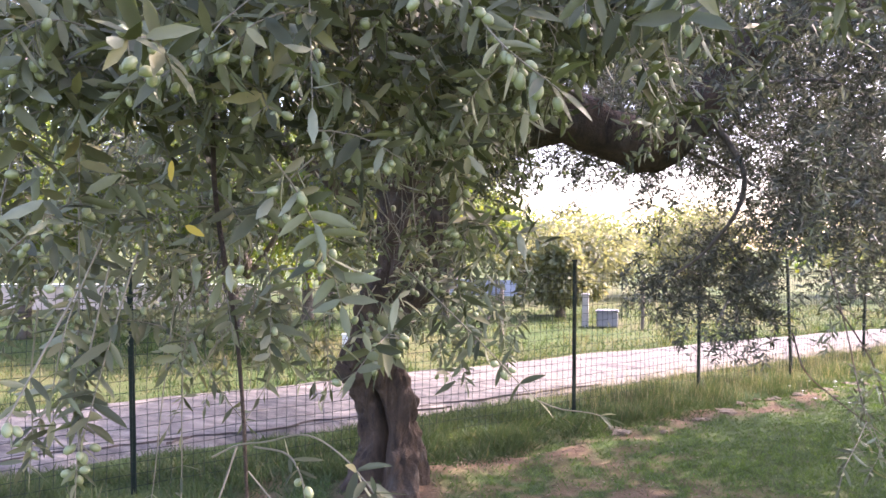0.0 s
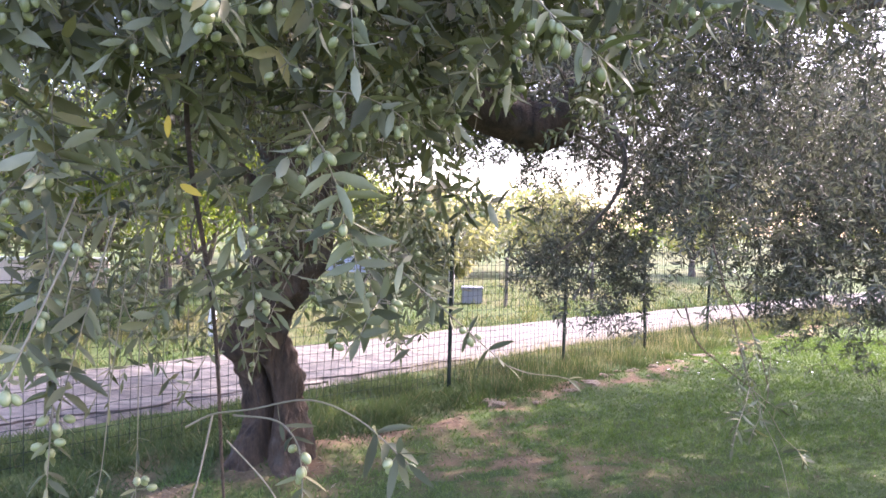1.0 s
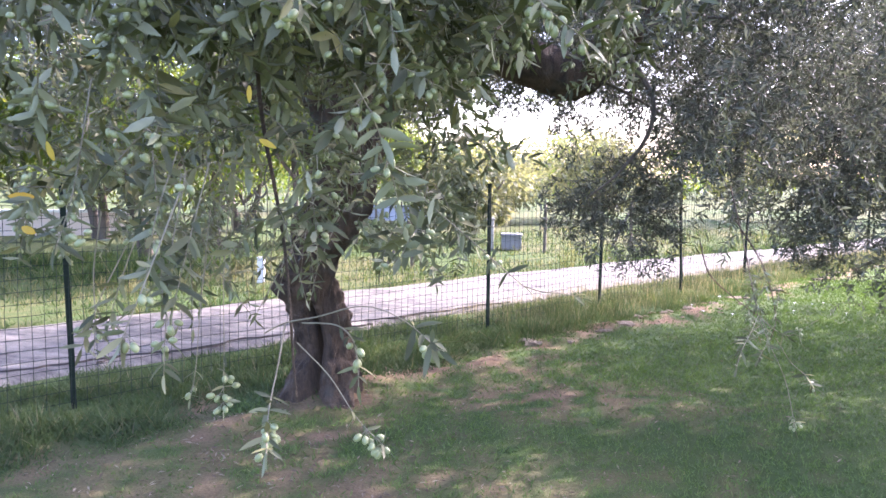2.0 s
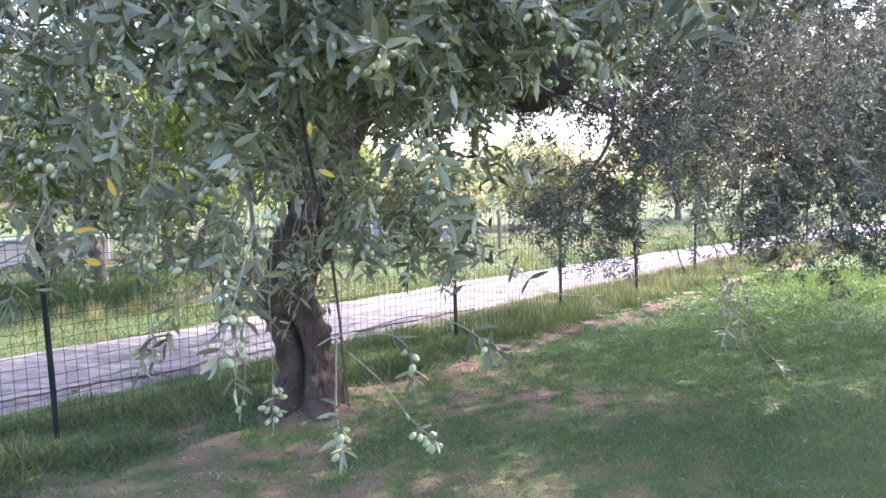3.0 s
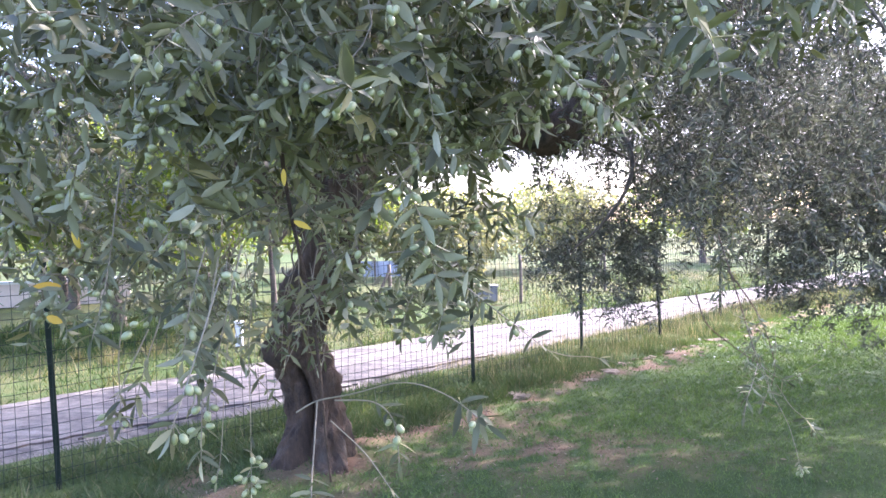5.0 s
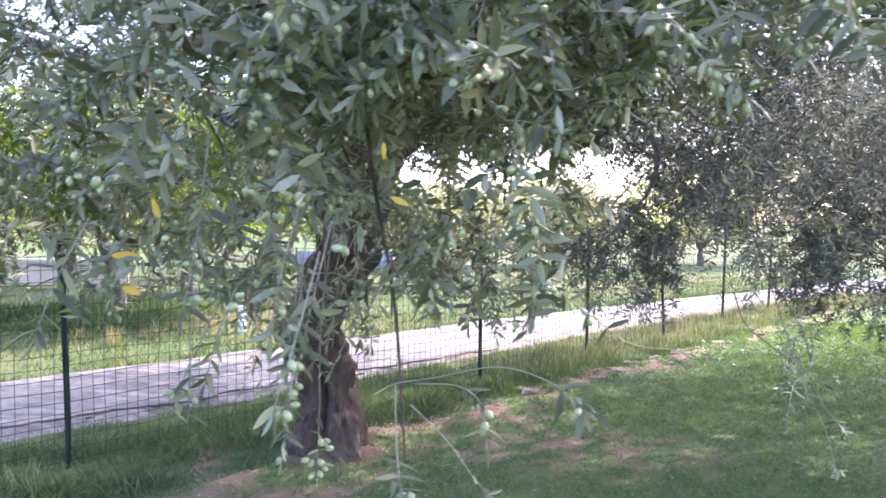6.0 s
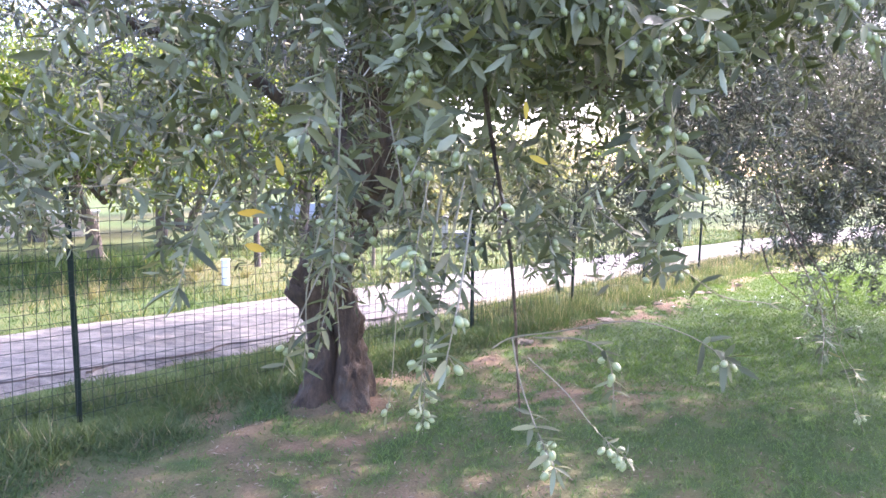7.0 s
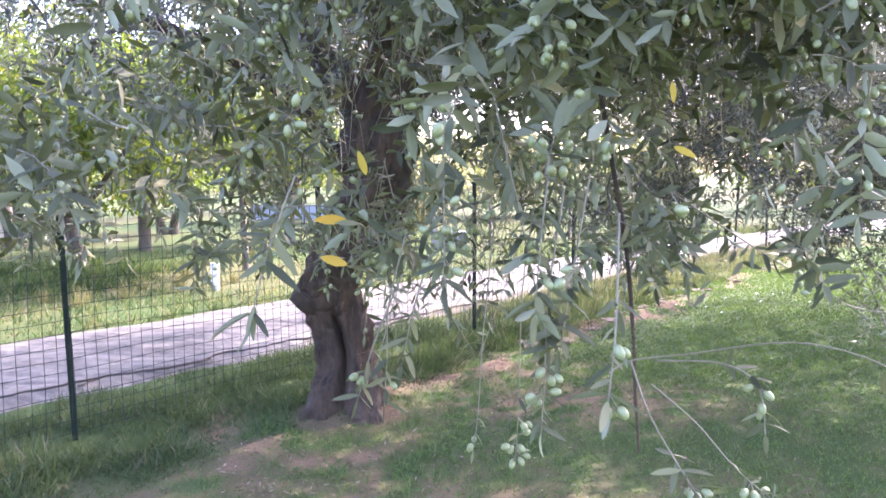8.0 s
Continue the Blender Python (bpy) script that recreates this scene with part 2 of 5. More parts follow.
def tube_arrays(line, radii, sides, rough=0.0, seed=0, flutes=0.0):
    line, radii = np.asarray(line, float), np.asarray(radii, float)
    tang = unit(np.gradient(line, axis=0))
    ref = np.array([0.13, 0.97, 0.2])
    side = unit(np.cross(tang, ref))
    up = np.cross(side, tang)
    ang = np.linspace(0, 2 * np.pi, sides, endpoint=False)
    run = np.concatenate([[0], np.cumsum(np.linalg.norm(np.diff(line, axis=0), axis=1))])
    r = radii[:, None] * np.ones(sides)
    if flutes:
        tw = run[:, None] * 1.1
        r = r * (1 + flutes * (0.55 * np.sin(3 * ang + tw + seed) + 0.35 * np.sin(5 * ang - 1.7 * tw + 1.3) + 0.25 * np.sin(9 * ang + 2.2 * tw)))
    if rough:
        g = np.random.default_rng(seed + 5)
        ph = g.uniform(0, 6.28, 12)
        for k in range(12):
            r = r * (1 + rough * 0.4 * np.sin((k % 4 + 1) * ang + run[:, None] * (3 + 2.3 * k) / (radii.mean() * 10) + ph[k]))
    v = line[:, None] + r[..., None] * (np.cos(ang)[:, None] * side[:, None] + np.sin(ang)[:, None] * up[:, None])
    n = len(line)
    i, j = np.meshgrid(np.arange(n - 1), np.arange(sides), indexing="ij")
    j2 = (j + 1) % sides
    quads = np.stack([i * sides + j, i * sides + j2, (i + 1) * sides + j2, (i + 1) * sides + j], -1).reshape(-1, 4)
    return v.reshape(-1, 3), quads


def tube(name, points, r0, r1, sides, material, n=None, rough=0.0, seed=0, flutes=0.0, radii=None):
    n = n or 4 * len(points)
    line = smooth_line(points, n)
    if radii is None:
        rr = np.linspace(r0, r1, n)
    else:
        rr = np.interp(np.linspace(0, 1, n), np.linspace(0, 1, len(radii)), radii)
    v, q = tube_arrays(line, rr, sides, rough, seed, flutes)
    cap = np.arange(sides)[None] + (n - 1) * sides
    return mesh_from(name, v, [q, cap], [material])


def joined_tubes(name, lines, material, sides=3):
    vs, qs, base = [], [], 0
    for line, r0, r1 in lines:
        v, q = tube_arrays(line, np.linspace(r0, r1, len(line)), sides)
        vs.append(v)
        qs.append(q + base)
        base += len(v)
    return mesh_from(name, np.vstack(vs), [np.vstack(qs)], [material])


def box_mesh(name, size, material, bevel=0.0, centre=(0, 0, 0)):
    bm = bmesh.new()
    bmesh.ops.create_cube(bm, size=1)
    bmesh.ops.scale(bm, verts=bm.verts, vec=size)
    if bevel:
        bmesh.ops.bevel(bm, geom=bm.edges[:], offset=bevel, segments=2, affect="EDGES")
    bmesh.ops.translate(bm, verts=bm.verts, vec=centre)
    me = bpy.data.meshes.new(name)
    bm.to_mesh(me)
    bm.free()
    me.materials.append(material)
    return me


def turns(axis, normal):
    """Rotation matrices (m, 3, 3) whose columns are side, axis, normal."""
    a = unit(axis)
    s = unit(np.cross(a, normal))
    n = np.cross(s, a)
    return np.stack([s, a, n], -1)


def scatter(base, mats3, places, sizes):
    """Copies of base vertices, turned, sized and placed: (m * n, 3)."""
    out = np.einsum("mij,mnj->mni", mats3, base[None] * np.reshape(sizes, (-1, 1, 1) if np.ndim(sizes) == 1 else (-1, 1, 3)))
    return (out + places[:, None]).reshape(-1, 3)


def repeat_faces(faces, count, n):
    return (np.asarray(faces)[None] + (np.arange(count) * n)[:, None, None]).reshape(-1, np.asarray(faces).shape[1])


# leaf shapes: length 1 along y, top towards z
def leaf_shape(t, w):
    rows = []
    for ti, wi in zip(t, w):
        bend = -0.10 * ti ** 2
        rows += [(-wi, ti, bend + 0.3 * wi), (0, ti, bend), (wi, ti, bend + 0.3 * wi)]
    top = np.array(rows)
    under = top - (0, 0, 0.008)
    q = []
    for i in range(len(t) - 1):
        a = 3 * i
        q += [(a, a + 1, a + 4, a + 3), (a + 1, a + 2, a + 5, a + 4)]
    q = np.array(q)
    n = len(top)
    return np.vstack([top, under]), np.vstack([q, (q + n)[:, ::-1]]), np.r_[np.zeros(len(q)), np.ones(len(q))].astype(int)


FINE_V, FINE_Q, FINE_I = leaf_shape((0, 0.12, 0.38, 0.68, 0.9, 1.0), (0.014, 0.068, 0.114, 0.098, 0.048, 0.005))
PLAIN_V, PLAIN_Q, PLAIN_I = leaf_shape((0, 0.46, 1.0), (0.03, 0.125, 0.01))
LEAF_V, LEAF_Q, LEAF_I = leaf_shape((0, 0.2, 0.62, 1.0), (0.016, 0.115, 0.135, 0.008))
FAR_V = np.array([(0, 0, 0), (-0.13, 0.45, 0.035), (0.13, 0.45, 0.035), (0, 1, -0.08)])
FAR_T = np.array([(0, 3, 1), (0, 2, 3)])


def olive_shape(rings=7, seg=10):
    v, q = [], []
    for i in range(rings + 1):
        th = math.pi * i / rings
        for j in range(seg):
            ph = 2 * math.pi * j / seg
            r = max(math.sin(th), 0.02)
            v.append((0.365 * r * math.cos(ph), 0.365 * r * math.sin(ph), 0.5 * math.cos(th) * (1.06 if th > 1.57 else 1.0)))
    for i in range(rings):
        for j in range(seg):
            k = (j + 1) % seg
            q.append((i * seg + j, (i + 1) * seg + j, (i + 1) * seg + k, i * seg + k))
    return np.array(v), np.array(q)


OLIVE_V, OLIVE_Q = olive_shape()
OLIVE_LV, OLIVE_LQ = olive_shape(4, 6)


def spray(g, start, way, length, droop=0.5, leaf=0.058, step=0.021, olives=0.0, bare=0.15, bend=0.25):
    """One leafy twig: its line, leaf poses (turn, place, size) and olive places with their stalks."""
    n = 9
    line = [np.array(start, float)]
    d = unit(way)
    wob = g.normal(0, bend * 0.35, 3)
    for i in range(n - 1):
        d = unit(d + np.array([0, 0, -droop / n]) + (wob + g.normal(0, bend * 0.3, 3)) / n)
        line.append(line[-1] + d * length / (n - 1))
    line = np.array(line)
    count = max(2, int(length * (1 - bare) / step))
    axis, norm, place, size, fruits = [], [], [], [], []
    spin = g.uniform(0, 6.28)
    for k in range(count):
        u = bare + (1 - bare) * (k + 0.5) / count
        f = u * (n - 1)
        i = min(int(f), n - 2)
        p = line[i] + (line[i + 1] - line[i]) * (f - i)
        t = unit(line[i + 1] - line[i])
        s = unit(np.cross(t, (0.3, 0.2, 0.93)))
        b = np.cross(s, t)
        spin += 1.57 + g.normal(0, 0.25)
        out = math.cos(spin) * s + math.sin(spin) * b
        for sign in (1, -1):
            if g.random() < 0.09:
                continue
            a = unit(t * g.uniform(0.1, 0.9) + sign * out + (0, 0, -0.08) + g.normal(0, 0.28, 3))
            axis.append(a)
            norm.append(unit(t * 0.6 + np.array([0, 0, 0.7]) + g.normal(0, 0.5, 3)))
            place.append(p)
            size.append(leaf * g.uniform(0.65, 1.2) * (1.0 if u < 0.85 else 0.75))
        if g.random() < olives:
            for q in range(g.integers(1, 4)):
                away = unit(sign * out * g.uniform(0.2, 0.9) + g.normal(0, 0.5, 3) + (0, 0, -0.9))
                fruits.append((p, p + away * g.uniform(0.012, 0.028), g.uniform(0.0138, 0.0188)))
    axis.append(unit(line[-1] - line[-2]))
    norm.append(unit(g.normal(0, 1, 3) + (0, 0, 1.0)))
    place.append(line[-1])
    size.append(leaf * 0.8)
    return line, np.array(axis), np.array(norm), np.array(place), np.array(size), fruits


# ---- ground, road ----
FA, FD, FN = np.array([-2.92, 4.77]), np.array([0.612, 0.791]), np.array([-0.791, 0.612])   # fence: first post, way along, way across to the road


def fence_at(s, off=0.0):
    return FA + np.multiply.outer(s, FD) + np.multiply.outer(off, FN)


def fence_coords(x, y):
    rx, ry = x - FA[0], y - FA[1]
    return rx * FD[0] + ry * FD[1], rx * FN[0] + ry * FN[1]


ROAD_S = np.array([-30, -6, 0, 4, 8, 12, 16, 22, 40, 90])
ROAD_NEAR = np.array([1.6, 1.15, 0.95, 0.78, 0.76, 0.55, 0.15, -0.7, -4.0, -14.0])
ROAD_FAR = np.array([3.4, 3.25, 3.2, 3.0, 2.76, 2.35, 1.75, 1.1, -1.4, -10.5])


def near_edge(s):
    return np.interp(s, ROAD_S, ROAD_NEAR)


def far_edge(s):
    return np.interp(s, ROAD_S, ROAD_FAR)


def waves(x, y, seed, scale):
    """Smooth uneven values in 0..1."""
    g = np.random.default_rng(seed)
    out = np.zeros_like(x, dtype=float)
    for k in range(14):
        a, f, p = g.uniform(0, 6.28), scale * g.uniform(0.5, 2.6), g.uniform(0, 6.28)
        out += np.sin((x * math.cos(a) + y * math.sin(a)) * f + p + 1.2 * np.sin((y * math.cos(a) - x * math.sin(a)) * f * 0.7 + p * 2))
    return np.clip(0.5 + out / 9.0, 0, 1)


def soil_at(x, y):
    s, off = fence_coords(x, y)
    n1, n2 = waves(x, y, 3, 3.0), waves(x, y, 4, 9.0)
    ridge = np.exp(-((off + 0.98 + 0.12 * np.sin(s * 2.3)) / 0.2) ** 2) * (s > 0.2) * np.clip(3.2 * (n1 * 0.5 + n2 * 0.6 - 0.38), 0, 0.95)
    rx, ry = x + 1.45, y - 5.2
    round_trunk = np.exp(-((np.hypot(rx, ry) - 0.73 - 0.06 * np.sin(3 * x)) / 0.13) ** 2) * np.clip(1.2 - 3.0 * np.maximum(ry, 0.55 * rx - 0.05), 0, 1)
    roots = np.exp(-(((x + 1.3) / 0.42) ** 2 + ((y - 5.15) / 0.4) ** 2) ** 2)
    base = np.maximum(round_trunk, 0.9 * roots)
    bare1 = np.exp(-(((x - 0.2) / 1.1) ** 2 + ((y - 5.5) / 0.5) ** 2)) * (n2 > 0.42) * 0.8
    bare2 = np.exp(-(((x + 1.3) / 2.2) ** 2 + ((y - 3.7) / 0.7) ** 2)) * (0.3 + 0.8 * n2) * 0.74
    bare3 = np.exp(-(((x + 0.2) / 0.7) ** 2 + ((y - 6.4) / 0.7) ** 2)) * n2 * 0.8
    far = (off > far_edge(s)) * (0.35 * waves(x, y, 6, 0.9))
    return np.clip(np.maximum.reduce([far, ridge, base * (0.6 + 0.5 * n2), bare1, bare2, bare3]) + 0.25 * (n2 - 0.6), 0, 1)


def ground_z(x, y):
    x, y = np.asarray(x, float), np.asarray(y, float)
    s, off = fence_coords(x, y)
    away = np.clip(np.minimum(np.abs(off - near_edge(s)), np.abs(off - far_edge(s))) / 0.5, 0, 1)
    inside = (off > near_edge(s) - 0.05) & (off < far_edge(s) + 0.05)
    z = 0.05 * (waves(x, y, 8, 1.2) - 0.5) * away
    z = z + 0.05 * np.exp(-((off + 0.98) / 0.3) ** 2) * (s > 0) * waves(x, y, 9, 5.0)
    z = z + 0.07 * np.exp(-(((x + 1.36) / 0.55) ** 2 + ((y - 5.3) / 0.55) ** 2))
    z = z + 0.02 * soil_at(x, y) * (waves(x, y, 10, 14.0) - 0.5)
    return np.where(inside, -0.02, z)


def build_ground():
    xs = np.unique(np.round(np.concatenate([-np.geomspace(7, 600, 22), np.arange(-7, 8, 0.1), np.geomspace(8, 600, 22)]), 3))
    ys = np.unique(np.round(np.concatenate([-np.geomspace(3, 600, 22), np.arange(-3, 17, 0.1), np.geomspace(17, 900, 26)]), 3))
    X, Y = np.meshgrid(xs, ys, indexing="ij")
    Z = ground_z(X, Y)
    n, m = X.shape
    i, j = np.meshgrid(np.arange(n - 1), np.arange(m - 1), indexing="ij")
    q = np.stack([i * m + j, (i + 1) * m + j, (i + 1) * m + j + 1, i * m + j + 1], -1).reshape(-1, 4)
    me = mesh_from("ground", np.stack([X, Y, Z], -1).reshape(-1, 3), [q], [ground_mat])
    at = me.attributes.new("soil", "FLOAT", "POINT")
    at.data.foreach_set("value", soil_at(X, Y).ravel().astype(np.float32))
    return tagged(new("ground", me), "mown green lawn with bare brown soil patches", "lawn", kind="structure")


build_ground()


def build_road():
    s = np.concatenate([np.arange(-14, 24, 0.25), np.geomspace(24, 88, 20)])
    u = np.linspace(0, 1, 15)
    S, U = np.meshgrid(s, u, indexing="ij")
    wig = 0.07 * np.sin(S * 1.9) + 0.05 * np.sin(S * 4.3 + 1)
    off = near_edge(S) + (far_edge(S) - near_edge(S)) * U + wig * (np.abs(U - 0.5) * 2) ** 3
    rut = -0.02 * np.exp(-((U - 0.28) / 0.09) ** 2) - 0.02 * np.exp(-((U - 0.74) / 0.09) ** 2)
    Z = 0.035 + rut + 0.02 * np.exp(-((U - 0.5) / 0.12) ** 2) + 0.012 * (waves(S, U * 3, 12, 3.0) - 0.5)
    Z[:, 0] = Z[:, -1] = -0.03
    P = fence_at(S, off)
    n, m = S.shape
    i, j = np.meshgrid(np.arange(n - 1), np.arange(m - 1), indexing="ij")
    q = np.stack([i * m + j, (i + 1) * m + j, (i + 1) * m + j + 1, i * m + j + 1], -1).reshape(-1, 4)
    me = mesh_from("road", np.concatenate([P, Z[..., None]], -1).reshape(-1, 3), [q], [road_mat])
    road = tagged(new("road", me), "pale sunlit gravel farm track with worn ruts", "road", kind="structure")
    # jagged cracks along the crumbling near edge
    g = np.random.default_rng(13)
    for a, b, c in ((-3.0, 0.9, 0.14), (0.6, 3.4, 0.13), (3.1, 5.6, 0.16), (-1.0, 2.6, 0.95)):
        q = np.arange(a, b, 0.05)
        way = near_edge(q) + c + 0.05 * np.sin(q * 1.3 + a) + 0.03 * np.sin(q * 7.1 + a) + np.cumsum(g.normal(0, 0.012, len(q)))
        half = (0.003 + 0.012 * np.abs(np.sin(q * 2.7 + c * 9)) * g.uniform(0.2, 1, len(q))) * np.minimum(1, np.minimum(q - a, b - q) / 0.5)
        u = (way - near_edge(q)) / (far_edge(q) - near_edge(q))
        top = 0.047 - 0.02 * np.exp(-((u - 0.28) / 0.09) ** 2)
        low, high = np.c_[fence_at(q, way - half), top], np.c_[fence_at(q, way + half), top]
        v = np.vstack([low, high, low - (0, 0, 0.02), high - (0, 0, 0.02)])
        k, m = np.arange(len(q) - 1), len(q)
        f = np.vstack([np.c_[k, k + 1, k + 1 + m, k + m], np.c_[k + 2 * m, k + 1 + 2 * m, k + 1, k], np.c_[k + m, k + 1 + m, k + 1 + 3 * m, k + 3 * m]])
        part("crack", mesh_from("crack", v, [f], [crack_soil], smooth=False), road, "dark jagged crack filled with soil")


build_road()

# ---- wire fence ----
POST_S = [-4.2 + 2.1 * k for k in range(12)]


def post_mesh():
    """Dark green T-section steel post with a folded cap."""
    bm = bmesh.new()
    for sx, sy, sz, cx, cy, cz in ((0.036, 0.007, 1.56, 0, 0, 0.72), (0.007, 0.032, 1.56, 0, 0.016, 0.72), (0.042, 0.04, 0.02, 0, 0.012, 1.505)):
        r = bmesh.ops.create_cube(bm, size=1)
        bmesh.ops.scale(bm, verts=r["verts"], vec=(sx, sy, sz))
        bmesh.ops.translate(bm, verts=r["verts"], vec=(cx, cy, cz))
    bmesh.ops.bevel(bm, geom=bm.edges[:], offset=0.0015, segments=1, affect="EDGES")
    me = bpy.data.meshes.new("post")
    bm.to_mesh(me)
    bm.free()
    me.materials.append(post_paint)
    return me


def build_fence():
    g = np.random.default_rng(21)
    fence = thing("wire_fence", (*FA, 0), "dark green welded wire fence on steel posts beside the track", "fence")
    pm = post_mesh()
    turn = math.atan2(FD[1], FD[0])
    for k, s in enumerate(POST_S):
        x, y = fence_at(s) - FA
        p = part("post", pm, fence)
        p.matrix_basis = Matrix.Translation((x, y, -0.02)) @ Euler((radians(g.normal(0, 0.8)), radians(g.normal(-0.8, 1.0)), turn)).to_matrix().to_4x4()
    for k in range(len(POST_S) - 1):
        s0, s1 = POST_S[k], POST_S[k + 1]
        ph = g.uniform(0, 6)

        def sag(q, z):
            return -0.012 + 0.012 * math.sin(q * 4 + z * 3 + ph)

        def level(z):
            return np.array([(*(fence_at(q, sag(q, z)) - FA), z + 0.006 * math.sin(q * 5 + z * 9)) for q in np.linspace(s0, s1, 9)])

        def upright(q):
            return np.array([(*(fence_at(q + 0.004 * math.sin(z * 7 + q), sag(q, z)) - FA), z) for z in np.linspace(0.02, 1.36, 5)])

        panel = part("wire_panel", joined_tubes("wire_panel", [(level(1.36), 0.002, 0.002)], wire_coat, 4), fence)
        wires = [level(z) for z in np.arange(0.06, 1.33, 0.076)] + [upright(q) for q in np.arange(s0, s1, 0.077)]
        if 1 <= k <= 6:
            for w in wires:
                part("wire", joined_tubes("wire", [(w, 0.0022, 0.0022)], wire_coat, 3), panel)
        else:
            tagged(part("wire_mesh", joined_tubes("wire_mesh", [(w, 0.0022, 0.0022) for w in wires], wire_coat, 3), panel), kind="stuff")


build_fence()

# ---- olive tree ----


def bake_leaves(name, axis, norm, place, size, near):
    m3 = turns(axis, norm)
    size = np.asarray(size)
    if near:
        vs, qs, ids, base = [], [], [], 0
        front = place[:, 1] < -3.5        # the outer skirt has the finer leaves
        for pick, v, q, i in ((front, LEAF_V, LEAF_Q, LEAF_I), (~front, PLAIN_V, PLAIN_Q, PLAIN_I)):
            n = int(pick.sum())
            vs.append(scatter(v, m3[pick], place[pick], size[pick]))
            qs.append(repeat_faces(q, n, len(v)) + base)
            ids.append(np.tile(i, n))
            base += n * len(v)
        return mesh_from(name, np.vstack(vs), [np.vstack(qs)], [leaf_top, leaf_under], np.concatenate(ids))
    v = scatter(FAR_V, m3, place, size)
    return mesh_from(name, v, [repeat_faces(FAR_T, len(size), 4)], [leaf_far], smooth=False)


def bake_olives(name, fruits):
    g = np.random.default_rng(77)
    bv, bq = OLIVE_LV, OLIVE_LQ
    at = np.array([f[1] for f in fruits])
    up = unit(np.array([f[0] for f in fruits]) - at)
    size = np.array([f[2] for f in fruits])
    m3 = turns(g.normal(0, 1, up.shape), up)
    v = scatter(bv, m3, at - up * size[:, None] * 0.45, size)
    return mesh_from(name, v, [repeat_faces(bq, len(size), len(bv))], [fruit])


class Crown:
    """Gathers twigs, then makes one mesh of leaves, one of twigs and one of fruit."""

    def __init__(self):
        self.parts, self.lines, self.fruits, self.stems = [], [], [], []

    def add(self, sp, r=0.0022):
        line, axis, norm, place, size, fruits = sp
        self.parts.append((axis, norm, place, size))
        self.lines.append((line, r, r * 0.45))
        self.fruits += fruits

    def cull(self, keep):
        """Leaves, fruit and twigs outside the crown's outline go."""
        kept, lines = [], []
        for (axis, norm, place, size), (line, r0, r1) in zip(self.parts, self.lines):
            ok = keep(place)
            if ok.mean() < 0.45:
                continue
            kept.append((axis[ok], norm[ok], place[ok], size[ok]))
            on = keep(line)
            n = len(line) if on.all() else max(2, int(np.argmin(on)))
            lines.append((line[:n], r0, r1))
        self.parts, self.lines = kept, lines
        if self.fruits:
            ok = keep(np.array([f[1] for f in self.fruits]))
            self.fruits = [f for f, k in zip(self.fruits, ok) if k]

    def make(self, parent, origin, near, label):
        a, n, p, s = (np.concatenate([q[k] for q in self.parts]) for k in range(4))
        p = p - origin
        ob = part("foliage", bake_leaves("foliage", a, n, p, s, near), parent, label)
        tagged(ob, kind="stuff")
        lines = [(l - origin, r0, r1) for l, r0, r1 in self.lines + self.stems if len(l) > 1]
        lines = [(l[::2] if near else l[::4], r0, r1) if len(l) > 8 else (l, r0, r1) for l, r0, r1 in lines]
        lines += [(np.array([f[0], f[1]]) - origin, 0.0007, 0.0007) for f in self.fruits] if near else []
        tagged(part("twig_growth", joined_tubes("twig_growth", lines, twig_green if near else bark_thin, 3), parent), kind="stuff")
        if self.fruits:
            fr = [(f[0] - origin, f[1] - origin, f[2]) for f in self.fruits]
            tagged(part("fruit", bake_olives("fruit", fr), parent, "clusters of unripe green olives"), kind="stuff")


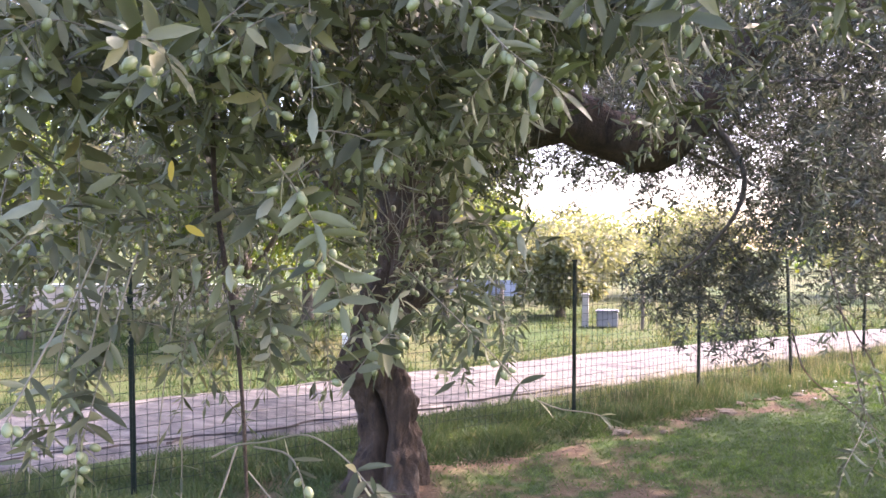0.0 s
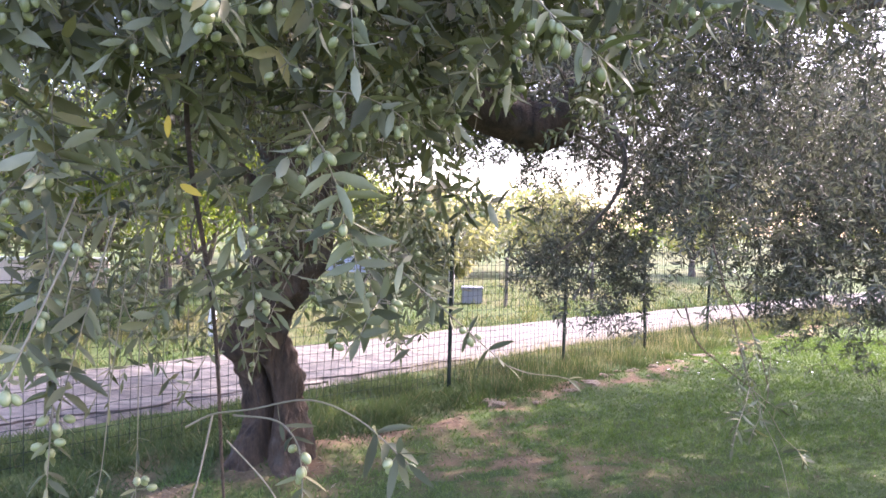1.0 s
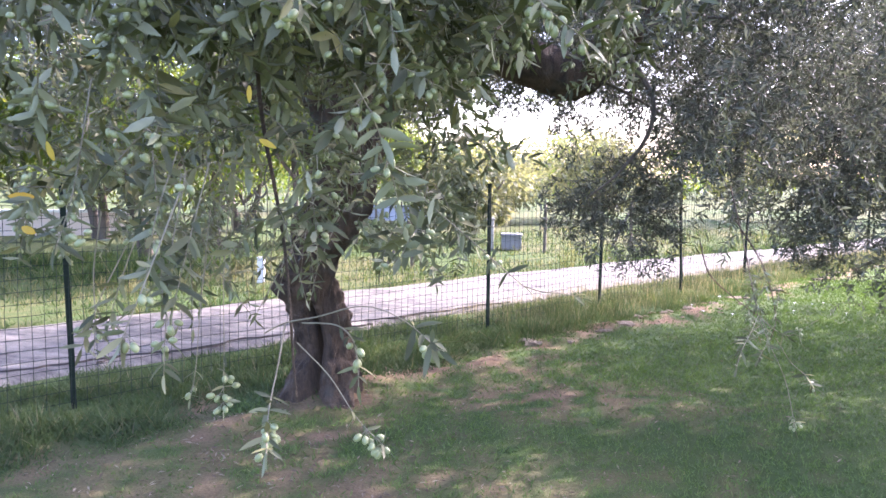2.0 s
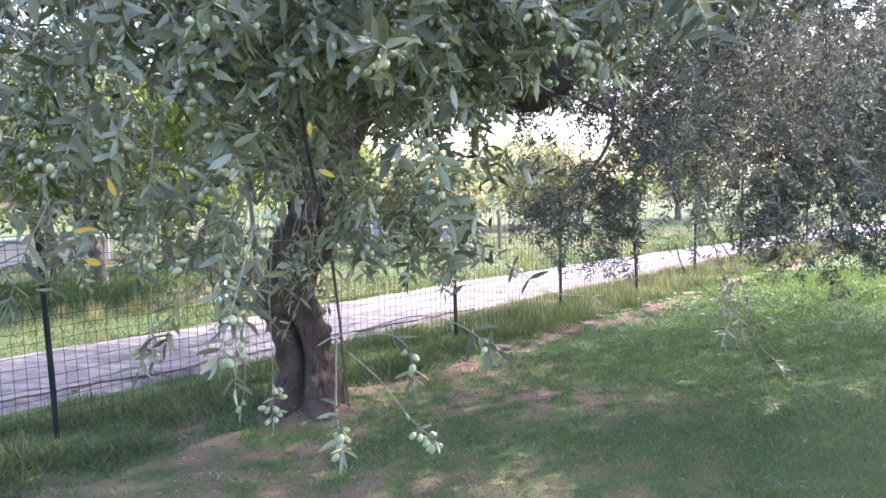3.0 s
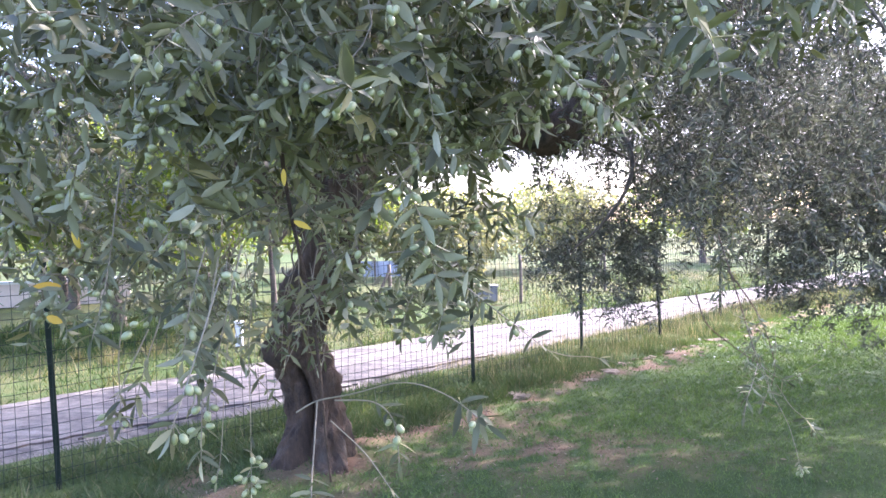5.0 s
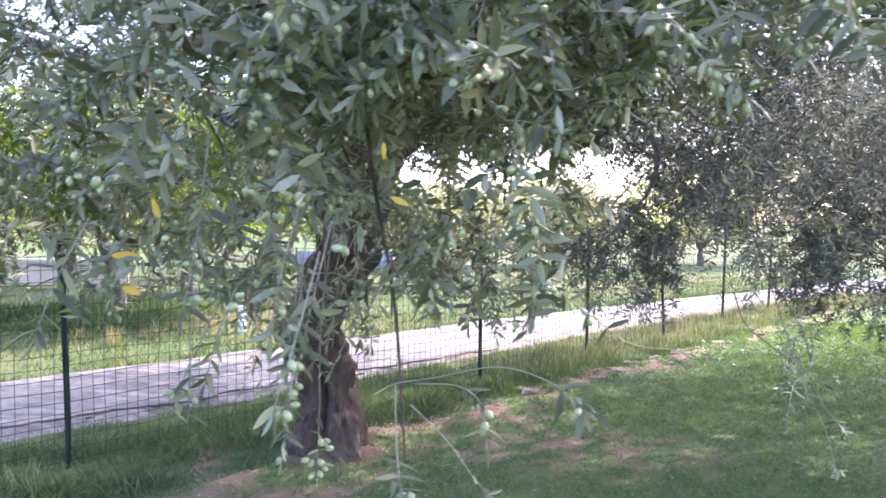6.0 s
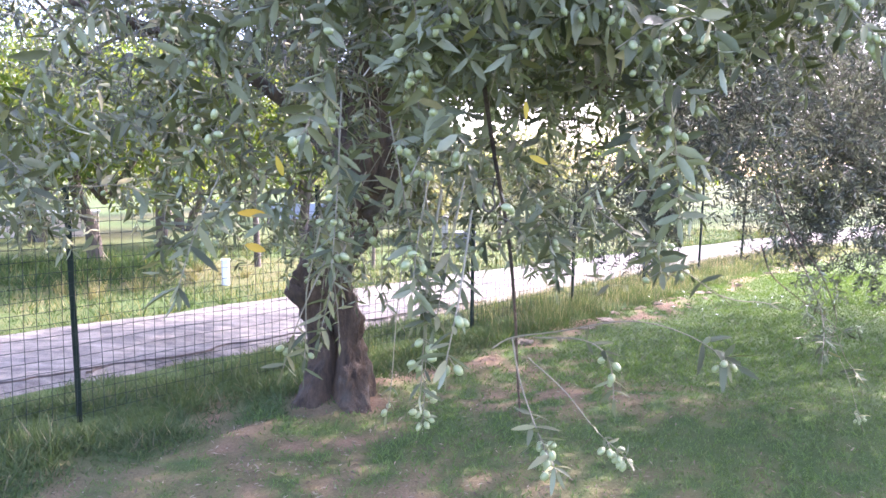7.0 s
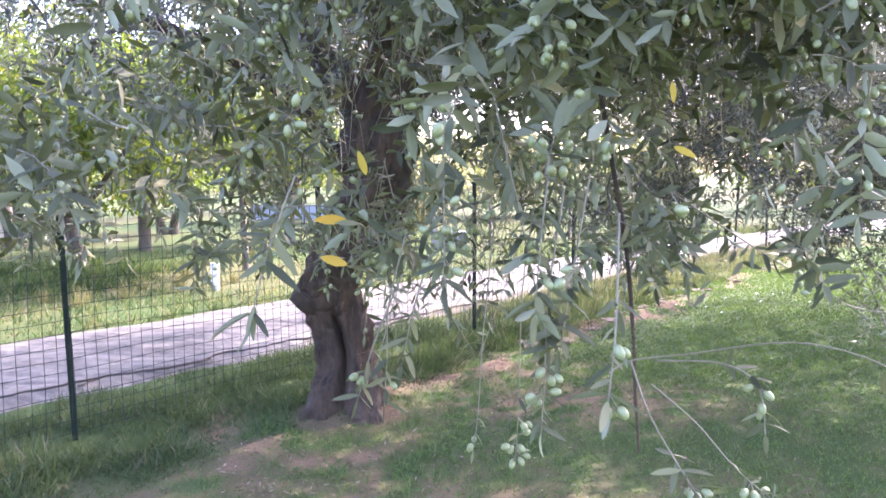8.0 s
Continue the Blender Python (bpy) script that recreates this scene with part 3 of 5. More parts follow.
BASE = np.array([-1.36, 5.30, 0.0])
TRUNK = [(-1.34, 5.2, -0.12), (-1.35, 5.22, 0.08), (-1.35, 5.25, 0.4), (-1.4, 5.22, 0.65), (-1.455, 5.14, 0.85), (-1.39, 5.06, 1.07), (-1.27, 4.98, 1.27), (-1.16, 4.9, 1.47), (-1.1, 4.82, 1.68), (-1.09, 4.76, 1.95)]
TRUNK_R = [0.36, 0.245, 0.168, 0.16, 0.168, 0.168, 0.172, 0.175, 0.172, 0.16]
BOUGHS = {
    "right": ([(-1.17, 4.84, 1.62), (-0.98, 4.9, 2.06), (-0.62, 5.0, 2.36), (-0.24, 5.1, 2.4), (0.11, 5.2, 2.27), (0.35, 5.22, 2.24), (0.6, 5.25, 2.48), (0.8, 5.3, 2.76), (1.08, 5.3, 2.96), (1.4, 5.3, 3.0), (2.05, 5.32, 3.04), (2.8, 5.4, 3.2)], 0.205, 0.065),
    "up": ([(-1.13, 4.78, 1.9), (-1.06, 4.7, 2.3), (-1.0, 4.75, 2.8), (-0.8, 4.8, 3.5), (-0.7, 4.9, 4.2)], 0.13, 0.04),
    "left": ([(-1.15, 4.8, 1.8), (-1.4, 4.75, 2.25), (-1.75, 4.6, 2.7), (-2.4, 4.3, 3.1), (-3.2, 4.0, 3.4)], 0.11, 0.035),
    "low_left": ([(-1.22, 4.9, 1.5), (-1.55, 4.7, 1.98), (-2.0, 4.4, 2.28), (-2.7, 4.2, 2.52), (-3.5, 4.0, 2.8)], 0.05, 0.022),
    "front": ([(-1.1, 4.74, 2.05), (-1.0, 4.0, 2.55), (-0.85, 3.1, 2.8), (-0.65, 2.2, 2.72), (-0.5, 1.5, 2.5), (-0.4, 1.0, 2.3)], 0.09, 0.012),
    "front_right": ([(-0.6, 5.0, 2.34), (0.0, 4.2, 2.75), (0.5, 3.2, 2.9), (0.8, 2.4, 2.7), (0.9, 1.7, 2.4)], 0.07, 0.012),
    "back": ([(-1.05, 4.85, 2.2), (-0.9, 5.8, 2.7), (-0.8, 6.9, 3.0)], 0.08, 0.03),
}


def crown_hem(x, y):
    """Height of the crown's ragged underside."""
    low = np.interp(x - 0.1 * (y - 5.3), (-3.4, -2.2, -1.5, -1.1, -0.7, -0.4, -0.1, 0.02, 0.1, 0.3, 0.6, 0.95, 1.2, 1.9, 2.15, 3.6),
                    (1.55, 1.5, 1.62, 1.85, 1.92, 2.08, 2.0, 1.9, 1.2, 0.97, 0.88, 0.84, 1.04, 1.0, 0.62, 0.72))
    ragged = 0.07 * np.sin(x * 7.1 + y * 2.0) + 0.05 * np.sin(x * 17.0 - y * 5.0) + 0.04 * np.sin(x * 41.0 + y * 13.0)
    return low + 0.9 * ragged


def zone_keep(p):
    """The openings under the crown: below the limb, above the lawn, and out to the meadow."""
    x, y, z = p[:, 0], p[:, 1], p[:, 2]
    lx = x * 5.2 / np.maximum(y, 1)
    ok = z > crown_hem(x, y)
    ok &= ~((x > -1.15) & (x < 0.4) & (y > 2.9) & (y < 5.4) & (z < np.where(y < 5.0, 2.3, 1.9)))
    ok &= ~((x >= 0.0) & (x < 0.66) & (y > 2.9) & (z > 1.58) & (z < 2.14) & (np.sin(23 * x + 17 * z) > 0.25))   # gap under the right limb
    ok &= ~((lx > 1.0) & (lx < 1.32) & (y > 4.0) & (z < 1.1 + 0.09 * y) & (np.sin(19 * x + 3 * y) + np.sin(23 * z - 7 * x) > -0.5))      # bright meadow between the hanging masses
    ok &= ~((y < 2.9) & (z < 2.3))                                            # kept for the near curtain
    ok &= ~((y < 1.3) & (z < 2.75))
    lz = np.interp(lx, (-0.62, -0.24, 0.25, 0.6, 0.95, 1.6), (2.4, 2.44, 2.28, 2.5, 2.9, 3.02))
    ok &= ~((lx > -0.34) & (lx < 0.45) & (y > 2.4) & (y < 5.15) & (z < 1.6 + (lz + 0.08 - 1.6) * y / 5.2))   # the right limb shows
    ok &= ~((y > 6.4) & (x < 0.4) & (z < 2.05))                               # light comes in under the far side
    return ok


def twig_patterns(seed, count, droop, step, leaf, olives):
    """A stock of twigs that start at the origin and point along +x."""
    g = np.random.default_rng(seed)
    return [spray(g, (0, 0, 0), (1, g.normal(0, 0.2), g.uniform(-0.7, 0.5)), g.uniform(0.24, 0.46), droop, leaf, step, olives, 0.08, 0.5) for _ in range(count)]


def grow_crown(lobes, seed, per_m3, keep, olives=0.0, step=0.024, leaf=0.058):
    g = np.random.default_rng(seed)
    crown = Crown()
    stock = twig_patterns(seed + 1, 60, 0.9, step, leaf, olives)
    for cx, cy, cz, rx, ry, rz, dens in lobes:
        count = int(4.19 * rx * ry * rz * per_m3 * dens / 6)
        d = unit(g.normal(0, 1, (count, 3)))
        r = g.uniform(0.1, 1, count) ** 0.42
        tops = np.array([cx, cy, cz]) + d * r[:, None] * (rx, ry, rz) + (0, 0, 0.2)
        for top, w in zip(tops, d):        # each branchlet droops and bears six twigs
            lean, drop = w * (0.25, 0.25, 0) + g.normal(0, 0.09, 3), g.uniform(0.3, 0.75)
            u = np.linspace(0, 1, 6)
            p = top + lean * u[:, None] - np.outer(drop * u ** 1.3, (0, 0, 1)) + g.normal(0, 0.03, (6, 3))
            ok = keep(p)
            for q in p[ok]:
                a = math.atan2(w[1], w[0]) + g.normal(0, 1.3)
                f = g.uniform(0.65, 1.1)
                c, sn = math.cos(a), math.sin(a)
                m = np.array([(c, -sn, 0), (sn, c, 0), (0, 0, 1.0)]).T
                line, axis, norm, place, size, fruits = stock[g.integers(len(stock))]
                crown.add((line @ m * f + q, axis @ m, norm @ m, place @ m * f + q, size * g.uniform(0.85, 1.1), [(b @ m * f + q, e @ m * f + q, h) for b, e, h in fruits]), 0.0025)
    return crown


LOBES = [
    (2.2, 5.3, 2.3, 1.5, 1.6, 1.05, 1.3), (1.35, 5.9, 1.7, 0.7, 0.7, 0.6, 1.2), (3.4, 4.9, 1.9, 1.2, 1.3, 1.05, 0.9), (1.6, 5.0, 1.75, 0.6, 0.7, 0.55, 1.0),
    (0.52, 6.0, 1.42, 0.6, 0.4, 0.3, 9.0), (2.75, 6.0, 1.5, 0.75, 0.8, 0.85, 2.0), (-0.95, 4.7, 2.2, 0.4, 0.5, 0.35, 1.6), (0.2, 4.9, 3.1, 1.7, 1.5, 0.85, 1.0), (-1.8, 4.6, 2.8, 1.5, 1.4, 0.9, 0.52), (-3.0, 4.0, 2.6, 1.4, 1.3, 0.95, 0.26),
    (-0.8, 2.9, 3.0, 1.8, 1.2, 0.65, 0.32), (1.2, 3.0, 2.9, 1.4, 1.1, 0.65, 0.9), (-0.6, 6.4, 3.0, 1.9, 1.1, 0.85, 1.8),
    # back lobes reach past the seen crown, added to shade the fence grass
    (-0.5, 7.9, 3.2, 2.0, 1.2, 0.7, 1.4), (-3.2, 5.8, 3.1, 1.5, 1.2, 0.8, 0.4), (1.7, 7.4, 2.7, 1.4, 1.2, 0.7, 1.5), (2.9, 8.7, 2.7, 1.5, 1.3, 0.7, 1.2),
    # high outer lobes, unseen, added to cast shade on track and lawn
    (1.9, 6.6, 3.4, 1.7, 0.9, 0.6, 0.7), (0.2, 5.6, 4.2, 2.0, 1.6, 0.7, 0.4), (-2.4, 7.8, 3.9, 1.7, 1.3, 0.7, 1.3), (-0.5, 9.5, 4.1, 1.7, 1.3, 0.7, 1.3), (0.4, 10.2, 4.0, 1.2, 1.0, 0.6, 1.3), (2.6, 3.9, 3.4, 1.2, 1.0, 0.6, 1.2),
]
WISPS = [(-0.5, 5.4, 2.2, 0.35, 0.35, 0.32, 4.2), (0.05, 5.6, 2.2, 0.55, 0.4, 0.28, 4.6), (0.5, 5.4, 2.05, 0.35, 0.3, 0.36, 2.8), (0.3, 6.6, 2.35, 0.8, 0.5, 0.3, 2.0), (0.38, 5.6, 1.92, 0.26, 0.3, 0.32, 2.2)]


def build_olive_tree():
    tree = thing("olive_tree", BASE, "old olive tree with gnarled trunk and drooping fruit-laden branches", "tree")
    loc = lambda pts: [tuple(np.subtract(p, BASE)) for p in pts]
    me = tube("trunk", loc(TRUNK), 0, 0, 120, bark, 170, 0.07, 3, 0.17, TRUNK_R)
    for v in me.vertices:        # cracked bark plates, lumps and root flare
        c = v.co
        mid = [float(np.interp(c.z, [p[2] for p in TRUNK], [p[i] - BASE[i] for p in TRUNK])) for i in (0, 1)]
        out = Vector((c.x - mid[0], c.y - mid[1], 0)).normalized()
        plate = noise.noise(Vector((c.x * 22, c.y * 22, c.z * 6)))
        lump = noise.noise(Vector((c.x * 7 + 4, c.y * 7, c.z * 4)))
        fine = noise.noise(Vector((c.x * 60, c.y * 60, c.z * 22)))
        root = max(0.0, 0.32 - c.z) * (0.35 * math.sin(5 * math.atan2(out.y, out.x) + 0.7) + 0.2 * math.sin(9 * math.atan2(out.y, out.x)))
        cleft = math.exp(-((math.atan2(out.y, out.x) + 1.6 + 0.12 * math.sin(c.z * 9)) / 0.17) ** 2) * np.interp(c.z, (0.1, 0.25, 0.62, 0.8), (0.2, 1, 1, 0))
        v.co = c - out * 0.085 * cleft + out * (0.026 * (abs(plate) * 2 - 0.5) + 0.036 * lump + 0.011 * fine + 0.42 * root)
    part("trunk", me, tree, "dark brown fluted and gnarled trunk")
    for k, (pts, r0, r1) in enumerate(BOUGHS.values()):
        part("limb", tube("limb", loc(pts), r0, r1, 18, bark, 40, 0.06, 30 + k, 0.06), tree)
    # burl and stub of a cut limb
    part("limb_stub", tube("limb_stub", loc([(-1.44, 5.1, 0.82), (-1.55, 5.05, 0.81), (-1.645, 5.02, 0.86)]), 0.12, 0.06, 16, bark, 12, 0.1, 8, 0.15), tree, "broken stub of an old limb")
    g = np.random.default_rng(5)
    for k in range(70):
        pts, r0, r1 = list(BOUGHS.values())[k % len(BOUGHS)]
        line = smooth_line(pts, 40)
        a = line[g.integers(12, 39)]
        w = unit(g.normal(0, 1, 3) * (1, 1, 0.5) + (0, 0, 0.1))
        L = g.uniform(0.6, 1.3)
        pts2 = [a, a + w * L * 0.4 + (0, 0, 0.06), a + w * L * 0.8, a + w * L + (0, 0, -0.12)]
        if not zone_keep(np.array(pts2)).all():
            continue
        part("branch", tube("branch", loc(pts2), 0.018, 0.005, 7, bark_thin, 12, 0.04, k), tree)
    # drooping dark branch below the right limb
    part("branch", tube("branch", loc([(0.62, 5.25, 2.4), (0.8, 5.2, 2.1), (0.78, 5.2, 1.85), (0.6, 5.2, 1.6), (0.42, 5.2, 1.45)]), 0.022, 0.006, 8, bark_thin, 20, 0.05, 4), tree)
    crown = grow_crown(LOBES, 41, 105, zone_keep)
    crown.cull(zone_keep)
    more = grow_crown(WISPS, 47, 60, lambda p: np.ones(len(p), bool), 0.0, 0.024, 0.05)
    more.cull(lambda p: p[:, 2] > np.interp(p[:, 0], (0.1, 0.3), (1.88, 1.62)) + 0.12 * np.sin(p[:, 0] * 9) + 0.06 * np.sin(p[:, 0] * 29))
    crown.parts, crown.lines = crown.parts + more.parts, crown.lines + more.lines
    crown.make(tree, BASE, False, "grey-green narrow olive leaves in dense hanging masses")
    return tree


olive_tree = build_olive_tree()

# ---- near hanging curtain of the same tree ----


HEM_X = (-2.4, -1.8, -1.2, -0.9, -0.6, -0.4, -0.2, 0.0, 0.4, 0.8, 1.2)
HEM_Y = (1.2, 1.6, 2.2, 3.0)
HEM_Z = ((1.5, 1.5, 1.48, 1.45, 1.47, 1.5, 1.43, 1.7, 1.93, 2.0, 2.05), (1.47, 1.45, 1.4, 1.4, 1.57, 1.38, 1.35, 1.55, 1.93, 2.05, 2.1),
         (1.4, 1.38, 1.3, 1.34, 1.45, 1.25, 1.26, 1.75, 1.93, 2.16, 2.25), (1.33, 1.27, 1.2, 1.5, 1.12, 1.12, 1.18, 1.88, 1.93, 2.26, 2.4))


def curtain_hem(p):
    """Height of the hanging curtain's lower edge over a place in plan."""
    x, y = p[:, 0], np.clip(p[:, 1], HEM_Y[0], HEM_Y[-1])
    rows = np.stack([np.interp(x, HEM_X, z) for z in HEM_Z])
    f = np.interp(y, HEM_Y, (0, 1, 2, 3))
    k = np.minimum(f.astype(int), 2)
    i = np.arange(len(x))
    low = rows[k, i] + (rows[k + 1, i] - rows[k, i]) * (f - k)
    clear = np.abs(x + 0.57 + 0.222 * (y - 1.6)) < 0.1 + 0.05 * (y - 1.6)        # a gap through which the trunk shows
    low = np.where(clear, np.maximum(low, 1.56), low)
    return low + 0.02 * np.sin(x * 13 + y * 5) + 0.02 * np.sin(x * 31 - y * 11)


def limb_window(q):
    """A ragged gap in the curtain through which the dark right limb shows."""
    d = q[:, 1] - 0.17
    side, rise = (q[:, 0] - 0.16) / d, (q[:, 2] - 1.61) / d
    return (side > -0.12) & (side < 0.03) & (rise > 0.1) & (rise < 0.215) & (np.sin(31 * q[:, 0] + 11 * q[:, 2]) + np.sin(27 * q[:, 2]) < 1.0)


def trunk_window(q):
    """Thin places in the curtain before the upper trunk."""
    a, b = (q[:, 0] + 0.58) / (q[:, 1] + 0.2), (q[:, 0] + 0.8) / np.maximum(q[:, 1] - 0.04, 0.1)
    here = ((a > -0.15) & (a < -0.07)) | ((b > -0.115) & (b < -0.025))
    d = np.maximum(q[:, 1] - 0.17, 0.1)
    c, rise = (q[:, 0] - 0.16) / d, (q[:, 2] - 1.61) / d
    here = here & (q[:, 2] > 1.5) & (q[:, 2] < 1.9) | (c > -0.335) & (c < -0.235) & (rise > -0.08) & (rise < 0.1)
    return here & (np.sin(29 * q[:, 0] + 13 * q[:, 2]) + np.sin(23 * q[:, 2] - 9 * q[:, 1]) > -0.4)


def left_window(q):
    """Ragged gaps high in the curtain through which the sky and the grove show."""
    d = q[:, 1] + 0.15
    side, rise = (q[:, 0] + 0.6) / d, (q[:, 2] - 1.6) / d
    high = (side > -0.56) & (side < -0.36) & (rise > 0.03) & (rise < 0.3)
    low = (side > -0.4) & (side < -0.26) & (rise > 0.0) & (rise < 0.09)
    return (q[:, 1] > 1.2) & (high | low) & (np.sin(19 * q[:, 0] + 9 * q[:, 2]) + np.sin(21 * q[:, 2] - 8 * q[:, 1] + 1.0) > np.where(side < -0.4, 0.0, 0.3))


def sky_gap(p):
    """Chance that a twig is missing where light comes in under the limb."""
    h = p[2] - 0.05 * (p[1] - 1.4) + 0.05 * math.sin(11 * p[0] + 2 * p[1])
    return math.exp(-((h - 1.7) / 0.12) ** 4) * np.interp(p[0], (-1.0, -0.85, -0.6, -0.4, 0.3), (0.0, 0.25, 0.55, 0.78, 0.85))


def build_curtain():
    g = np.random.default_rng(99)
    crown = Crown()
    for k in range(910):        # hanging branchlets, each with five leafy twigs
        top = np.array([g.uniform(-2.4, 1.1), 1.0 + 2.0 * g.uniform() ** 1.1, g.uniform(1.4, 2.65)])
        lean, drop = g.normal(0, 0.12, 3), g.uniform(0.25, 0.5)
        stem = np.array([top + lean * u - (0, 0, drop * u ** 1.2) for u in np.linspace(0, 1, 5)]) + g.normal(0, 0.012, (5, 3))
        kept = []
        for m, p in enumerate(stem):
            L = g.uniform(0.12, 0.3)
            way = unit((g.normal(0, 0.8), g.normal(-0.2, 0.7), g.uniform(-0.7, 0.4)))
            mid = p + way * L * 0.5 + (0, 0, -0.2 * L)
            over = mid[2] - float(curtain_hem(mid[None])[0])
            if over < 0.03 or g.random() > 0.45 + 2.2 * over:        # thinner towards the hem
                continue
            if p[0] < -0.95 and (p[1] < 1.15 or g.random() < ((0.52 if p[0] > -1.4 else 0.68) if p[2] > 1.75 else 0.38)):
                continue
            if p[1] < 1.1 and (p[0] > -0.2 or p[1] < 0.95) or p[0] > 0.3 and g.random() < 0.45:
                continue
            if g.random() < sky_gap(mid) or (mid[0] > -0.45 and mid[2] < 1.62 and g.random() < 0.35):
                continue
            kept.append(m)
            crown.add(spray(g, p, way, L, 1.0, 0.056 if p[1] < 2.0 else 0.051, 0.0152, (0.36 if p[0] > -0.65 else 0.22) * (1.0 if p[1] < 2.0 else 0.5), 0.1, 0.5), 0.0016)
        if len(kept) > 2 and top[1] > 1.15:
            crown.stems.append((smooth_line(stem[:kept[-1] + 1], 14), 0.0019, 0.0011))
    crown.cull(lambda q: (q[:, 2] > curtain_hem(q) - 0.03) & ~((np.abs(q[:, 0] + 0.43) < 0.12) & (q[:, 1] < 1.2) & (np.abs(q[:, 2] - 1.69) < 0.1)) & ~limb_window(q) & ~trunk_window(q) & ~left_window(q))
    for k in range(22):        # a strand that hangs from the limb
        z = g.uniform(1.3, 2.1)
        start = np.array([0.93 + 0.03 * math.sin(9 * z), 3.62, z]) + g.normal(0, 0.03, 3)
        crown.add(spray(g, start, (g.normal(0, 0.6), g.normal(0, 0.6), g.uniform(-0.9, 0.0)), g.uniform(0.1, 0.2), 1.0, 0.046, 0.018, 0.0, 0.1, 0.6), 0.0015)
    for k in range(10):        # leafy side twigs of the hanging shoot
        z = g.uniform(1.42, 1.75)
        start = (np.interp(z, (1.3, 1.67), (-0.455, -0.505)), 1.39, z)
        crown.add(spray(g, start, unit((g.choice((-1, 1)) * g.uniform(0.4, 1), g.normal(0, 0.4), g.uniform(-0.3, 0.4))), g.uniform(0.1, 0.18), 1.0, 0.046, 0.016, 0.25, 0.15, 0.5), 0.0015)
    for k in range(8):        # leafy twigs above the slender hanging spray
        u = g.uniform(0, 1)
        start = np.array([0.95, 3.3, 1.3]) + u * np.array([0.03, -0.2, -0.25]) + g.normal(0, 0.05, 3)
        crown.add(spray(g, start, (g.normal(0.1, 0.6), g.normal(0, 0.6), g.uniform(-0.9, 0.1)), g.uniform(0.1, 0.2), 1.0, 0.046, 0.02, 0.1, 0.15, 0.6), 0.0015)
    for k in range(30):        # sparse hanging tangle below
        tip = np.array([g.uniform(-1.02, -0.62), g.uniform(1.8, 2.5), g.uniform(1.14, 1.36)])
        start = tip + (g.normal(0, 0.1), g.uniform(0.0, 0.2), g.uniform(0.2, 0.35))
        crown.add(spray(g, start, tip - start + (0, 0, 0.05), float(np.linalg.norm(tip - start)) * 1.05, 0.4, 0.046, 0.034, 0.05, 0.3, 0.6), 0.002)
    crown.make(olive_tree, BASE, True, "drooping twigs of narrow olive leaves, near and sharp")


